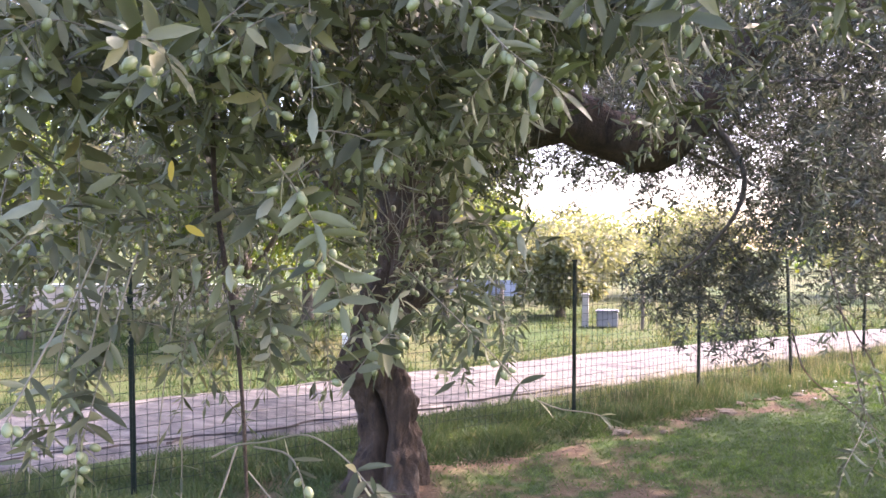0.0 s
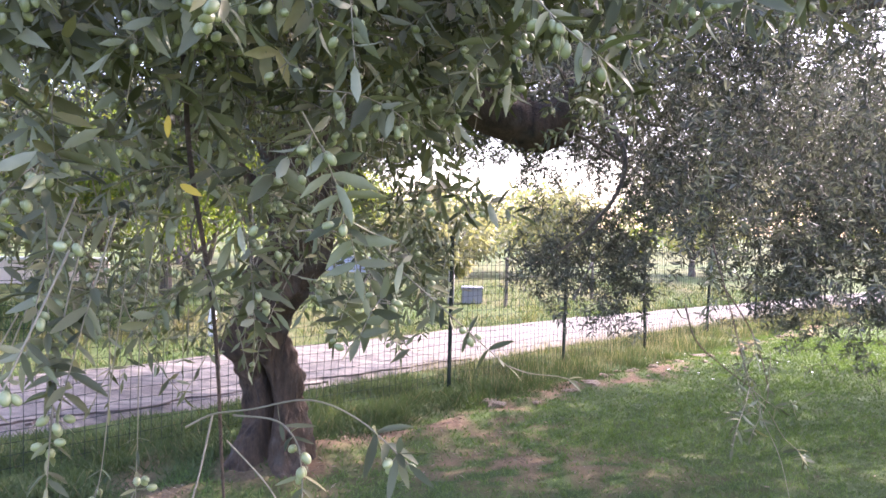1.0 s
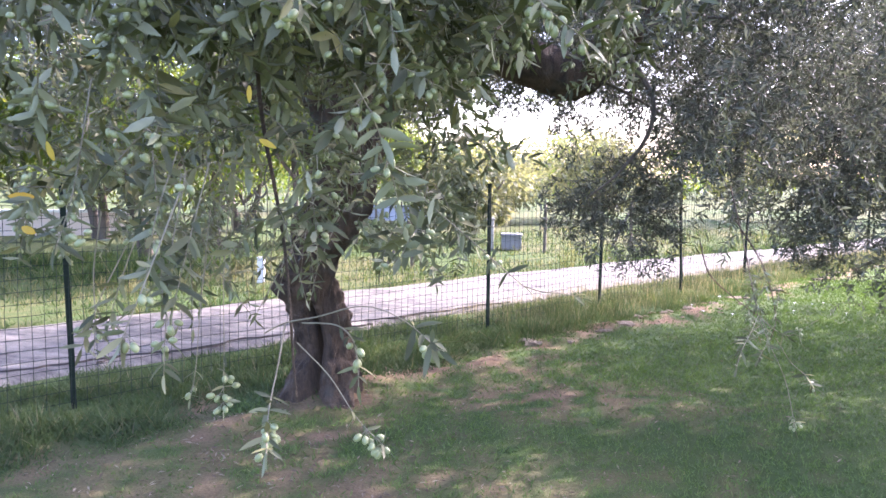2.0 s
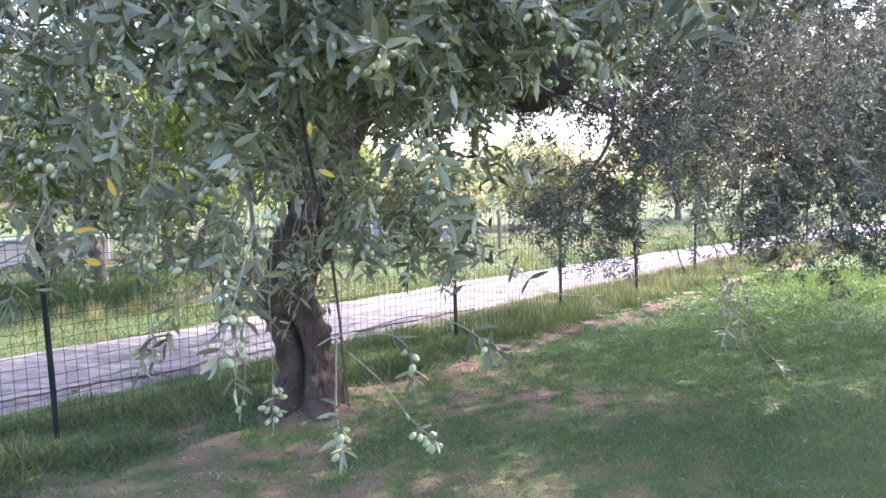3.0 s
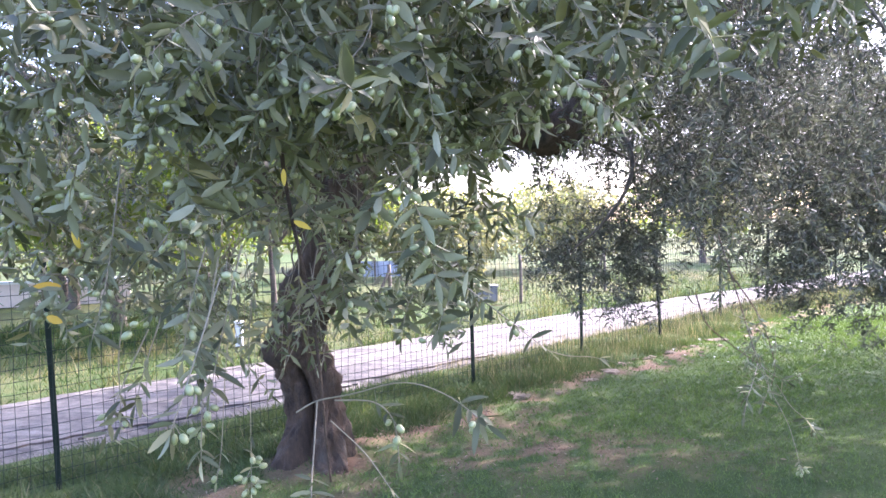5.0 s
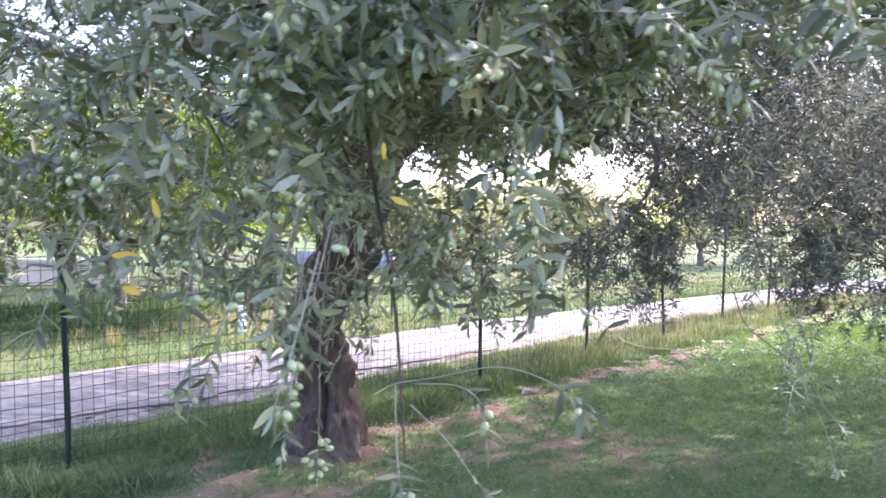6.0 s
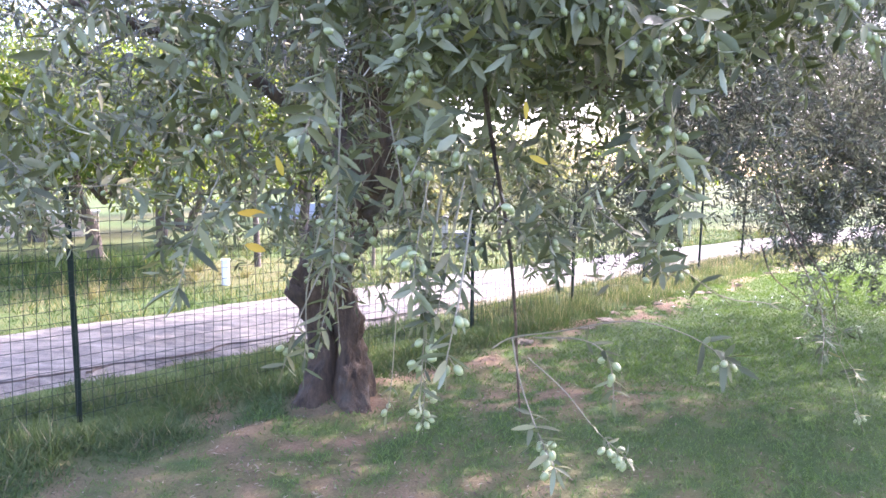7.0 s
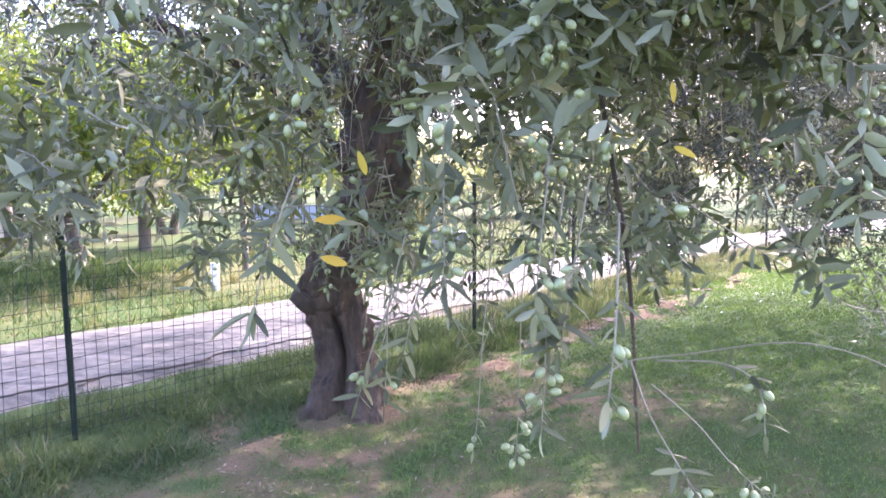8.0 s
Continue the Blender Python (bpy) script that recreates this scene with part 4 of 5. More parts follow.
build_curtain()
HERO = [  # way of the twig, bare share, leaf length, leaf spacing, olives
    ([(-0.5, 1.37, 1.265), (-0.46, 1.38, 1.285), (-0.38, 1.32, 1.31), (-0.27, 1.21, 1.352), (-0.19, 1.14, 1.345), (-0.12, 1.09, 1.305)], 0.84, 0.05, 0.016, 0.5),
    ([(-0.42, 1.36, 1.29), (-0.34, 1.30, 1.3), (-0.30, 1.26, 1.285), (-0.287, 1.25, 1.25), (-0.283, 1.245, 1.2)], 0.45, 0.04, 0.014, 0.7),
    ([(-0.46, 1.38, 1.285), (-0.45, 1.30, 1.22), (-0.43, 1.18, 1.165), (-0.405, 1.09, 1.12)], 0.55, 0.042, 0.016, 0.7),
    ([(-0.43, 1.36, 1.25), (-0.36, 1.34, 1.19), (-0.30, 1.31, 1.12), (-0.24, 1.29, 1.07)], 0.6, 0.036, 0.018, 0.7),
    ([(-0.60, 1.50, 1.62), (-0.63, 1.50, 1.4), (-0.635, 1.505, 1.2), (-0.64, 1.51, 1.065)], 0.74, 0.034, 0.02, 0.8),
    ([(-0.60, 1.24, 1.58), (-0.625, 1.22, 1.42), (-0.63, 1.21, 1.3), (-0.635, 1.21, 1.215)], 0.3, 0.042, 0.019, 0.6),
    ([(-0.28, 1.78, 1.56), (-0.12, 1.68, 1.44), (-0.03, 1.6, 1.375), (0.01, 1.58, 1.345)], 0.45, 0.045, 0.03, 0.2),
    ([(0.01, 1.58, 1.345), (0.05, 1.57, 1.335), (0.1, 1.56, 1.333), (0.135, 1.555, 1.325)], 0.85, 0.03, 0.03, 0.9),
    ([(-0.84, 1.38, 1.5), (-0.87, 1.4, 1.38), (-0.875, 1.41, 1.28), (-0.88, 1.41, 1.2)], 0.7, 0.04, 0.02, 0.6),
    ([(-0.80, 1.46, 1.46), (-0.83, 1.44, 1.36), (-0.85, 1.42, 1.27)], 0.5, 0.05, 0.017, 0.1),
    ([(-0.85, 1.5, 1.42), (-0.9, 1.47, 1.3), (-0.93, 1.45, 1.2)], 0.6, 0.046, 0.02, 0.3),
    ([(-0.68, 1.55, 1.5), (-0.70, 1.54, 1.3), (-0.71, 1.53, 1.15), (-0.72, 1.52, 1.08)], 0.85, 0.03, 0.025, 0.7),
    ([(-0.55, 1.1, 1.55), (-0.57, 1.02, 1.42), (-0.59, 0.97, 1.325)], 0.45, 0.045, 0.015, 0.4),
    ([(-1.0, 1.25, 1.6), (-1.03, 1.2, 1.5), (-1.05, 1.16, 1.4)], 0.35, 0.06, 0.02, 0.2),
    ([(-0.78, 1.25, 1.75), (-0.78, 1.18, 1.55), (-0.78, 1.12, 1.45)], 0.3, 0.046, 0.016, 0.3),
    ([(-0.70, 1.3, 1.72), (-0.66, 1.25, 1.52), (-0.63, 1.2, 1.36)], 0.3, 0.05, 0.018, 0.3),
    ([(-0.56, 1.25, 1.6), (-0.59, 1.22, 1.45), (-0.61, 1.2, 1.34)], 0.4, 0.055, 0.02, 0.1),
    ([(-0.62, 1.25, 1.62), (-0.64, 1.2, 1.5), (-0.65, 1.18, 1.4)], 0.35, 0.055, 0.02, 0.2),
    ([(-0.76, 1.92, 1.55), (-0.765, 1.9, 1.42), (-0.76, 1.88, 1.27)], 0.8, 0.036, 0.03, 0.0),
    ([(0.1, 1.8, 2.05), (0.2, 1.76, 1.95), (0.245, 1.74, 1.86), (0.25, 1.74, 1.795)], 0.25, 0.04, 0.02, 0.7),
    ([(-0.1, 1.12, 2.02), (-0.04, 1.06, 1.93), (0.02, 1.03, 1.84), (0.09, 1.03, 1.78)], 0.3, 0.055, 0.017, 0.6),
    ([(0.92, 3.05, 1.05), (0.98, 3.08, 0.93), (1.03, 3.03, 0.8), (1.047, 2.946, 0.641)], 0.86, 0.05, 0.02, 0.4),
    ([(0.92, 3.05, 1.05), (0.84, 2.85, 1.02), (0.77, 2.7, 0.98), (0.744, 2.646, 0.935)], 0.35, 0.05, 0.026, 0.3),
    ([(0.92, 3.05, 1.05), (1.0, 3.08, 0.99), (1.06, 3.1, 0.97), (1.116, 3.06, 1.02)], 0.3, 0.055, 0.026, 0.1),
    ([(1.0, 3.08, 0.96), (1.1, 3.2, 0.84), (1.2, 3.32, 0.76), (1.27, 3.42, 0.68)], 0.7, 0.055, 0.022, 0.1),
    ([(0.92, 3.2, 1.2), (0.93, 3.1, 1.08), (0.96, 3.05, 0.97), (0.9, 2.95, 0.9)], 0.3, 0.05, 0.028, 0.1),
]
OLD_WOOD = ([(0.93, 3.62, 1.55), (0.94, 3.4, 1.32), (0.92, 3.15, 1.15), (0.92, 3.05, 1.05)], [(0.72, 3.2, 1.32), (0.75, 3.15, 1.2), (0.83, 3.1, 1.12), (0.92, 3.05, 1.05)], [(0.93, 3.5, 1.4), (1.0, 3.3, 1.22), (1.0, 3.1, 1.05), (0.98, 3.08, 0.95)])


def twig_along(g, points, bare, leaf, step, olives):
    """A twig along a given way, with leaves and fruit towards its tip."""
    line = smooth_line(points, 24)
    run = np.concatenate([[0], np.cumsum(np.linalg.norm(np.diff(line, axis=0), axis=1))])
    axis, norm, place, size, fruits = [], [], [], [], []
    spin = g.uniform(0, 6.28)
    for d in np.arange(run[-1] * bare, run[-1], step):
        i = min(int(np.searchsorted(run, d)), 22)
        p, t = line[i], unit(line[i + 1] - line[i])
        s = unit(np.cross(t, (0.31, 0.95, 0.1)))
        b = np.cross(s, t)
        spin += 1.57 + g.normal(0, 0.3)
        out = math.cos(spin) * s + math.sin(spin) * b
        for sign in (1, -1):
            if g.random() < 0.15:
                continue
            axis.append(unit(t * g.uniform(0.2, 1.0) + sign * out + g.normal(0, 0.25, 3)))
            norm.append(unit(g.normal(0, 0.55, 3) + (0, -0.2, 0.8)))
            place.append(p)
            size.append(leaf * g.uniform(0.7, 1.2))
        if d > run[-1] * (0.35 + 0.65 * bare) and g.random() < 0.85 * olives:
            for k in range(g.integers(1, 5)):
                away = unit(out * g.uniform(-1, 1) + g.normal(0, 0.7, 3) + (0, 0, -0.8))
                fruits.append((p, p + away * g.uniform(0.012, 0.03), g.uniform(0.0142, 0.0192)))
    axis.append(unit(line[-1] - line[-2]))
    norm.append(unit(g.normal(0, 0.6, 3) + (0, 0, 1.0)))
    place.append(line[-1])
    size.append(leaf * 0.85)
    return line, np.array(axis), np.array(norm), np.array(place), np.array(size), fruits


def build_hero():
    g = np.random.default_rng(7)
    tops = [mesh_from("leaf", FINE_V * (1, 1, f), [FINE_Q], [leaf_top_one, leaf_under_one], FINE_I) for f in (1.0, 1.8, 0.3)]
    stone = mesh_from("olive", OLIVE_V, [OLIVE_Q], [fruit])
    for points, bare, leaf, step, olives in HERO:
        line, axis, norm, place, size, fruits = twig_along(g, points, bare, leaf, step, olives)
        v, q = tube_arrays(line - BASE, np.linspace(0.0018, 0.0009, len(line)) * (0.8 if leaf < 0.037 else 1.0), 6)
        tw = part("twig", mesh_from("twig", v, [q], [twig_green]), olive_tree)
        for m3, p, s in zip(turns(axis, norm), place - BASE, size):
            lf = part("leaf", tops[g.integers(3)], tw)
            lf.matrix_basis = Matrix.Translation(p) @ Matrix(m3.tolist()).to_4x4() @ Matrix.Scale(s, 4)
        for a, b, s in fruits:
            v, q = tube_arrays(np.array([a, (a + b) / 2 + (0, 0, -0.002), b]) - BASE, np.full(3, 0.0007), 4)
            part("stalk", mesh_from("stalk", v, [q], [twig_green]), tw)
            ol = part("olive", stone, tw)
            up = Vector(a - b).normalized()
            ol.matrix_basis = Matrix.Translation(b - BASE) @ up.to_track_quat("Z", "Y").to_matrix().to_4x4() @ Matrix.Scale(s, 4)
    for points in OLD_WOOD:
        part("twig", tube("twig", [tuple(np.subtract(p, BASE)) for p in points], 0.0034, 0.0016, 7, bark, 18, 0.06, 5), olive_tree, "dark bare twig")
    # straight hanging shoot
    part("shoot", tube("shoot", [tuple(np.subtract(p, BASE)) for p in [(-0.545, 1.44, 1.92), (-0.525, 1.41, 1.8), (-0.505, 1.39, 1.67), (-0.47, 1.39, 1.48), (-0.455, 1.39, 1.34), (-0.448, 1.39, 1.22), (-0.44, 1.39, 1.12)]], 0.0052, 0.0022, 8, bark, 30, 0.05, 3), olive_tree, "dark straight hanging shoot")
    # curled dead tip of a twig beside the shoot
    hook = [(-0.497, 1.39, 1.6), (-0.503, 1.386, 1.572), (-0.498, 1.384, 1.548), (-0.508, 1.384, 1.534), (-0.52, 1.384, 1.54), (-0.522, 1.384, 1.552)]
    part("curled_twig", tube("curled_twig", [tuple(np.subtract(p, BASE)) for p in hook], 0.0016, 0.0028, 6, bark_thin, 20, 0.03, 6), olive_tree, "small dark curled dead twig tip")
    # yellowed leaves
    ymesh = mesh_from("yellow_leaf", FINE_V * (1.4, 1, 1), [FINE_Q], [leaf_yellow])
    for (x, y, z), ax, s in (((-0.46, 1.18, 1.73), (0.05, -0.2, -1), 0.03), ((-0.45, 1.2, 1.64), (0.9, -0.2, -0.4), 0.035), ((-0.93, 1.3, 1.53), (-1, -0.3, 0.05), 0.05),
                             ((-0.93, 1.3, 1.46), (-1, 0.4, 0.25), 0.05), ((-0.9, 1.32, 1.6), (-0.3, -0.2, 1), 0.04)):
        lf = part("yellow_leaf", ymesh, olive_tree, "yellowed leaf")
        m3 = turns(np.array([ax]), np.array([[0.1, -1, 0.25]]))[0]
        lf.matrix_basis = Matrix.Translation(np.subtract((x, y, z), BASE)) @ Matrix(m3.tolist()).to_4x4() @ Matrix.Scale(s, 4)


build_hero()

# ---- second olive tree, off to the side ----
SIDE = np.array([6.0, 8.6, 0.0])


def side_keep(p):
    x, y, z = p[:, 0], p[:, 1], p[:, 2]
    return ~((z < 1.35 + 0.2 * np.sin(x * 1.7) + 0.1 * np.sin(y * 4.0)) | ((x < 3.0) & (y > 8.0) & (z < 2.2)) | ((x < 4.2) & (y > 9.4) & (z < 2.0)))


def build_side_tree():
    tree = thing("olive_tree", SIDE, "second olive tree with broad dark grey-green crown over the lawn", "tree")
    part("trunk", tube("trunk", [(0, 0, -0.1), (0.05, 0, 0.5), (-0.05, 0.05, 1.1), (0.05, 0.1, 1.8)], 0, 0, 32, bark, 40, 0.05, 13, 0.12, [0.32, 0.2, 0.18, 0.16]), tree)
    for k, tip in enumerate([(-2.4, -0.6, 2.9), (-1.2, 1.6, 3.4), (1.6, 0.8, 3.2), (0.5, -1.8, 3.0)]):
        t = np.array(tip)
        part("limb", tube("limb", [(0.02, 0.08, 1.5), tuple(t * 0.4 + (0, 0, 1.2)), tuple(t * 0.75 + (0, 0, 0.5)), tuple(t)], 0.11, 0.03, 12, bark, 20, 0.05, 50 + k), tree)
    # last six but 3.6, 8.3 are added lobes, mostly unseen, shading lawn and track
    lobes = [(4.6, 8.4, 2.6, 1.9, 1.8, 1.3, 1.0), (6.6, 8.8, 2.8, 2.0, 1.8, 1.5, 1.0), (5.4, 10.2, 2.9, 1.8, 1.5, 1.2, 0.9), (4.2, 6.9, 2.3, 1.3, 1.3, 1.0, 1.0), (3.2, 10.2, 3.0, 1.4, 1.2, 0.8, 1.0), (3.6, 8.3, 1.7, 0.9, 0.9, 0.7, 1.0), (5.6, 6.2, 2.9, 1.5, 1.4, 0.9, 1.6), (6.2, 11.3, 2.9, 1.6, 1.1, 1.0, 1.4), (1.7, 11.2, 4.2, 1.4, 1.2, 0.6, 2.2), (4.3, 11.4, 3.4, 1.3, 1.2, 0.7, 1.5)]
    crown = grow_crown(lobes, 43, 62, side_keep, 0.0, 0.028, 0.066)
    crown.cull(lambda p: p[:, 2] > 1.0 + 0.12 * np.sin(p[:, 0] * 5 + p[:, 1] * 3) + 0.07 * np.sin(p[:, 0] * 19))
    crown.make(tree, SIDE, False, "dense grey-green olive foliage")


build_side_tree()

# ---- far trees and things across the track ----


def far_tree(name, at, height, spread, low, leaf_mat, leaf, count, seed, label, trunk_r=0.16, stems=1, group=""):
    g = np.random.default_rng(seed)
    tree = thing(name, (*at, 0), label, "tree", group)
    for k in range(stems):
        a = g.uniform(0, 6.28)
        lean = np.array([math.cos(a), math.sin(a), 0]) * spread * 0.2
        part("trunk", tube("trunk", [(*(lean[:2] * 0.3), -0.1), tuple(lean * 0.5 + (0, 0, low * 0.6)), tuple(lean + (0, 0, low + 0.3)), tuple(lean * 1.6 + (0, 0, height * 0.7))], trunk_r, trunk_r * 0.3, 12, bark_far, 18, 0.05, seed + k), tree)
    clumps = []
    for k in range(16):
        d = unit(g.normal(0, 1, 3))
        c = np.array([0, 0, (height + low) / 2]) + d * (spread * 0.62, spread * 0.62, (height - low) * 0.36)
        clumps.append((c, g.uniform(0.28, 0.5) * spread))
        if k % 3 == 0:
            part("limb", tube("limb", [(0, 0, low), tuple(c * (0.5, 0.5, 0) + (0, 0, (low + c[2]) / 2)), tuple(c)], trunk_r * 0.4, 0.02, 7, bark_far, 10, 0.04, seed + k), tree)
    per = count // len(clumps)
    P, A, N, S = [], [], [], []
    for c, r in clumps:
        d = unit(g.normal(0, 1, (per, 3)))
        p = c + d * (g.uniform(0.2, 1, per) ** 0.5 * r)[:, None] * (1, 1, 0.75)
        P.append(p)
        A.append(unit(d * 0.7 + g.normal(0, 0.6, (per, 3)) + (0, 0, -0.5)))
        N.append(unit(g.normal(0, 0.6, (per, 3)) + (0, 0, 1)))
        S.append(g.uniform(0.6, 1.2, per) * leaf)
    P, A, N, S = (np.concatenate(q) for q in (P, A, N, S))
    ok = P[:, 2] > low * 0.85
    P, A, N, S = P[ok], A[ok], N[ok], S[ok]
    v = scatter(FAR_V * (2.2, 1, 1), turns(A, N), P, S)
    tagged(part("crown", mesh_from("crown", v, [repeat_faces(FAR_T, len(S), 4)], [leaf_mat], smooth=False), tree), kind="stuff")
    return tree


GROVE = "grove across the track"
# second tree (out of view) and third are added to shade track and meadow
for k, (x, y, h, r, low, n) in enumerate([(-6.35, 13.2, 4.5, 2.6, 1.05, 18000), (-9.0, 8.6, 5.6, 3.0, 1.0, 14000), (-3.7, 12.9, 3.9, 1.7, 1.35, 9000), (-6.6, 16.6, 4.2, 2.4, 1.0, 9000), (-9.6, 17.5, 4.0, 2.6, 1.0, 8000), (-9.8, 11.8, 4.0, 2.4, 1.0, 9000), (-4.0, 18.0, 4.4, 1.9, 1.0, 8000), (-13.5, 16.0, 4.8, 3.0, 1.0, 8000), (-7.6, 21.0, 5.0, 2.6, 0.7, 7000), (-12.5, 22.5, 5.5, 3.0, 0.7, 7000), (-17.0, 21.0, 6.0, 3.2, 0.7, 6000), (-5.2, 26.5, 4.6, 2.6, 0.6, 6000), (-10.5, 28.0, 5.5, 3.2, 0.6, 6000)]):
    far_tree("grove_tree", (x, y), h, r, low, leaf_broad, 0.11, int(n * 1.1), 200 + k, "sunlit yellow-green tree on rough grass across the track", 0.06 if r < 1.8 else 0.14, 2 if k % 4 == 0 else 1, GROVE)
for k, (x, y, h, r, low, n) in enumerate([(-1.35, 19.2, 2.3, 1.5, 0.3, 9000), (-1.6, 26.0, 2.7, 2.4, 0.5, 7000), (2.4, 29.0, 3.0, 2.8, 0.4, 7000), (7.5, 30.0, 5.0, 3.0, 0.6, 7000), (13.0, 33.0, 6.0, 3.6, 0.6, 6000), (-7.0, 34.0, 4.5, 3.0, 0.8, 6000)]):
    far_tree("pale_tree", (x, y), h, r, low, leaf_pale, 0.16, n, 300 + k, "pale sunlit olive-green tree beyond the meadow", 0.15, 1, "trees beyond the meadow")


def far_woods():
    g = np.random.default_rng(61)
    P = []
    for k in range(60):
        a = g.uniform(-1.1, 1.1)
        d = g.uniform(55, 90)
        c = np.array([math.sin(a) * d, math.cos(a) * d, 0])
        r = g.uniform(2.5, 4.5)
        q = unit(g.normal(0, 1, (500, 3))) * (g.uniform(0.3, 1, 500) ** 0.5 * r)[:, None] * (1, 1, 0.8) + c + (0, 0, r * 0.7)
        P.append(q[q[:, 2] > 0.1])
    P = np.concatenate(P)
    n = len(P)
    v = scatter(FAR_V * (2.5, 1, 1), turns(g.normal(0, 1, (n, 3)), g.normal(0, 1, (n, 3)) + (0, 0, 1)), P, g.uniform(0.3, 0.6, n))
    tagged(new("far_woods", mesh_from("far_woods", v, [repeat_faces(FAR_T, n, 4)], [leaf_broad], smooth=False)), "distant hazy line of green woods", "woods", kind="stuff")


far_woods()


def far_things():
    # low plastered garden wall with coping
    a, b = np.array([-16.0, 16.2]), np.array([-9.0, 19.0])
    L, ang = float(np.linalg.norm(b - a)), math.atan2(b[1] - a[1], b[0] - a[0])
    w = thing("garden_wall", (*((a + b) / 2), 0), "low pinkish plastered garden wall with pale coping", "wall", kind="structure")
    w.rotation_euler = (0, 0, ang)
    part("wall_body", box_mesh("wall_body", (L, 0.22, 0.6), wall_plaster, 0.015, (0, 0, 0.24)), w)
    part("coping", box_mesh("coping", (L + 0.06, 0.3, 0.07), white_paint, 0.015, (0, 0, 0.575)), w)
    # white gate pillar and grey bin beside it
    p = thing("gate_pillar", (-0.72, 16.9, 0), "pale concrete square gate pillar with a cap", "pillar")
    part("shaft", box_mesh("shaft", (0.13, 0.13, 0.66), pale_concrete, 0.01, (0, 0, 0.3)), p)
    part("cap", box_mesh("cap", (0.17, 0.17, 0.05), pale_concrete, 0.012, (0, 0, 0.65)), p)
    c = thing("storage_box", (-0.28, 17.0, 0), "grey plastic storage box standing in dry grass", "box")
    part("body", box_mesh("body", (0.42, 0.4, 0.3), grey_box_paint, 0.02, (0, 0, 0.15)), c)
    part("lid", box_mesh("lid", (0.46, 0.44, 0.05), grey_box_paint, 0.015, (0, 0, 0.32)), c)
    # blue cover stretched between stakes
    t = thing("blue_windbreak", (-4.6, 24.5, 0), "blue cloth windbreak stretched between wooden stakes", "windbreak")
    for k in range(5):
        part("stake", box_mesh("stake", (0.05, 0.05, 0.75), old_wood, 0.005, (-1.6 + 0.8 * k, 0, 0.34)), t)
    for k in range(4):
        n = 9
        u = np.linspace(0, 1, n)
        X, Zz = np.meshgrid(-1.58 + 0.8 * k + 0.76 * u, np.linspace(0.12, 0.6, 6), indexing="ij")
        Y = 0.03 + 0.03 * np.sin(X * 9 + Zz * 5) * np.sin(np.pi * (X - X.min()) / 0.76)
        front = np.stack([X, Y, Zz], -1).reshape(-1, 3)
        i, j = np.meshgrid(np.arange(n - 1), np.arange(5), indexing="ij")
        q = np.stack([i * 6 + j, (i + 1) * 6 + j, (i + 1) * 6 + j + 1, i * 6 + j + 1], -1).reshape(-1, 4)
        part("cloth", mesh_from("cloth", np.vstack([front, front + (0, 0.006, 0)]), [q, (q + n * 6)[:, ::-1]], [blue_cloth]), t)
    # braced wooden posts of the far field fence
    for k, (x, y, braced) in enumerate([(-1.9, 13.4, True), (0.4, 16.3, False), (2.4, 18.6, True)]):
        f = thing("field_post", (x, y, 0), "weathered wooden field post in long dry grass", "post", "posts of the field fence")
        part("stake", tube("stake", [(0, 0, -0.1), (0.01, 0, 0.5), (0, 0.01, 1.0)], 0.035, 0.03, 10, old_wood, 8, 0.05, k), f)
        if braced:
            part("brace", tube("brace", [(-0.42, -0.2, 0.0), (-0.2, -0.1, 0.45), (0, 0, 0.88)], 0.028, 0.025, 8, old_wood, 8, 0.05, k), f)
    s = thing("marker_stake", (-3.72, 10.95, 0), "short white painted marker stake at the track's edge", "stake")
    part("shaft", box_mesh("shaft", (0.1, 0.07, 0.36), white_paint, 0.012, (0, 0, 0.17)), s)
    part("cap", box_mesh("cap", (0.12, 0.09, 0.025), white_paint, 0.008, (0, 0, 0.36)), s)


far_things()

# ---- grass ----
BLADE_V = np.array([(-0.5, 0, 0), (0.5, 0, 0), (-0.35, 0.5, 0.06), (0.35, 0.5, 0.06), (0, 1, 0.22)])
BLADE_Q = np.array([(0, 1, 3, 2)])
BLADE_T = np.array([(2, 3, 4)])


def blade_mesh(name, x, y, z, length, width, material, g, lean):
    n = len(x)
    a = g.uniform(0, 6.28, n)
    up = unit(np.stack([g.normal(0, lean, n), g.normal(0, lean, n), np.ones(n)], -1))
    m3 = turns(up, np.stack([np.cos(a), np.sin(a), np.zeros(n)], -1))
    size = np.stack([width, length, length], -1)
    v = scatter(BLADE_V, m3, np.stack([x, y, z], -1), size)
    return mesh_from(name, v, [repeat_faces(BLADE_Q, n, 5), repeat_faces(BLADE_T, n, 5)], [material], smooth=False)


def blades(name, x, y, z, length, width, material, label, category, g, lean=0.35):
    tagged(new(name, blade_mesh(name, x, y, z, length, width, material, g, lean)), label, category, kind="stuff")


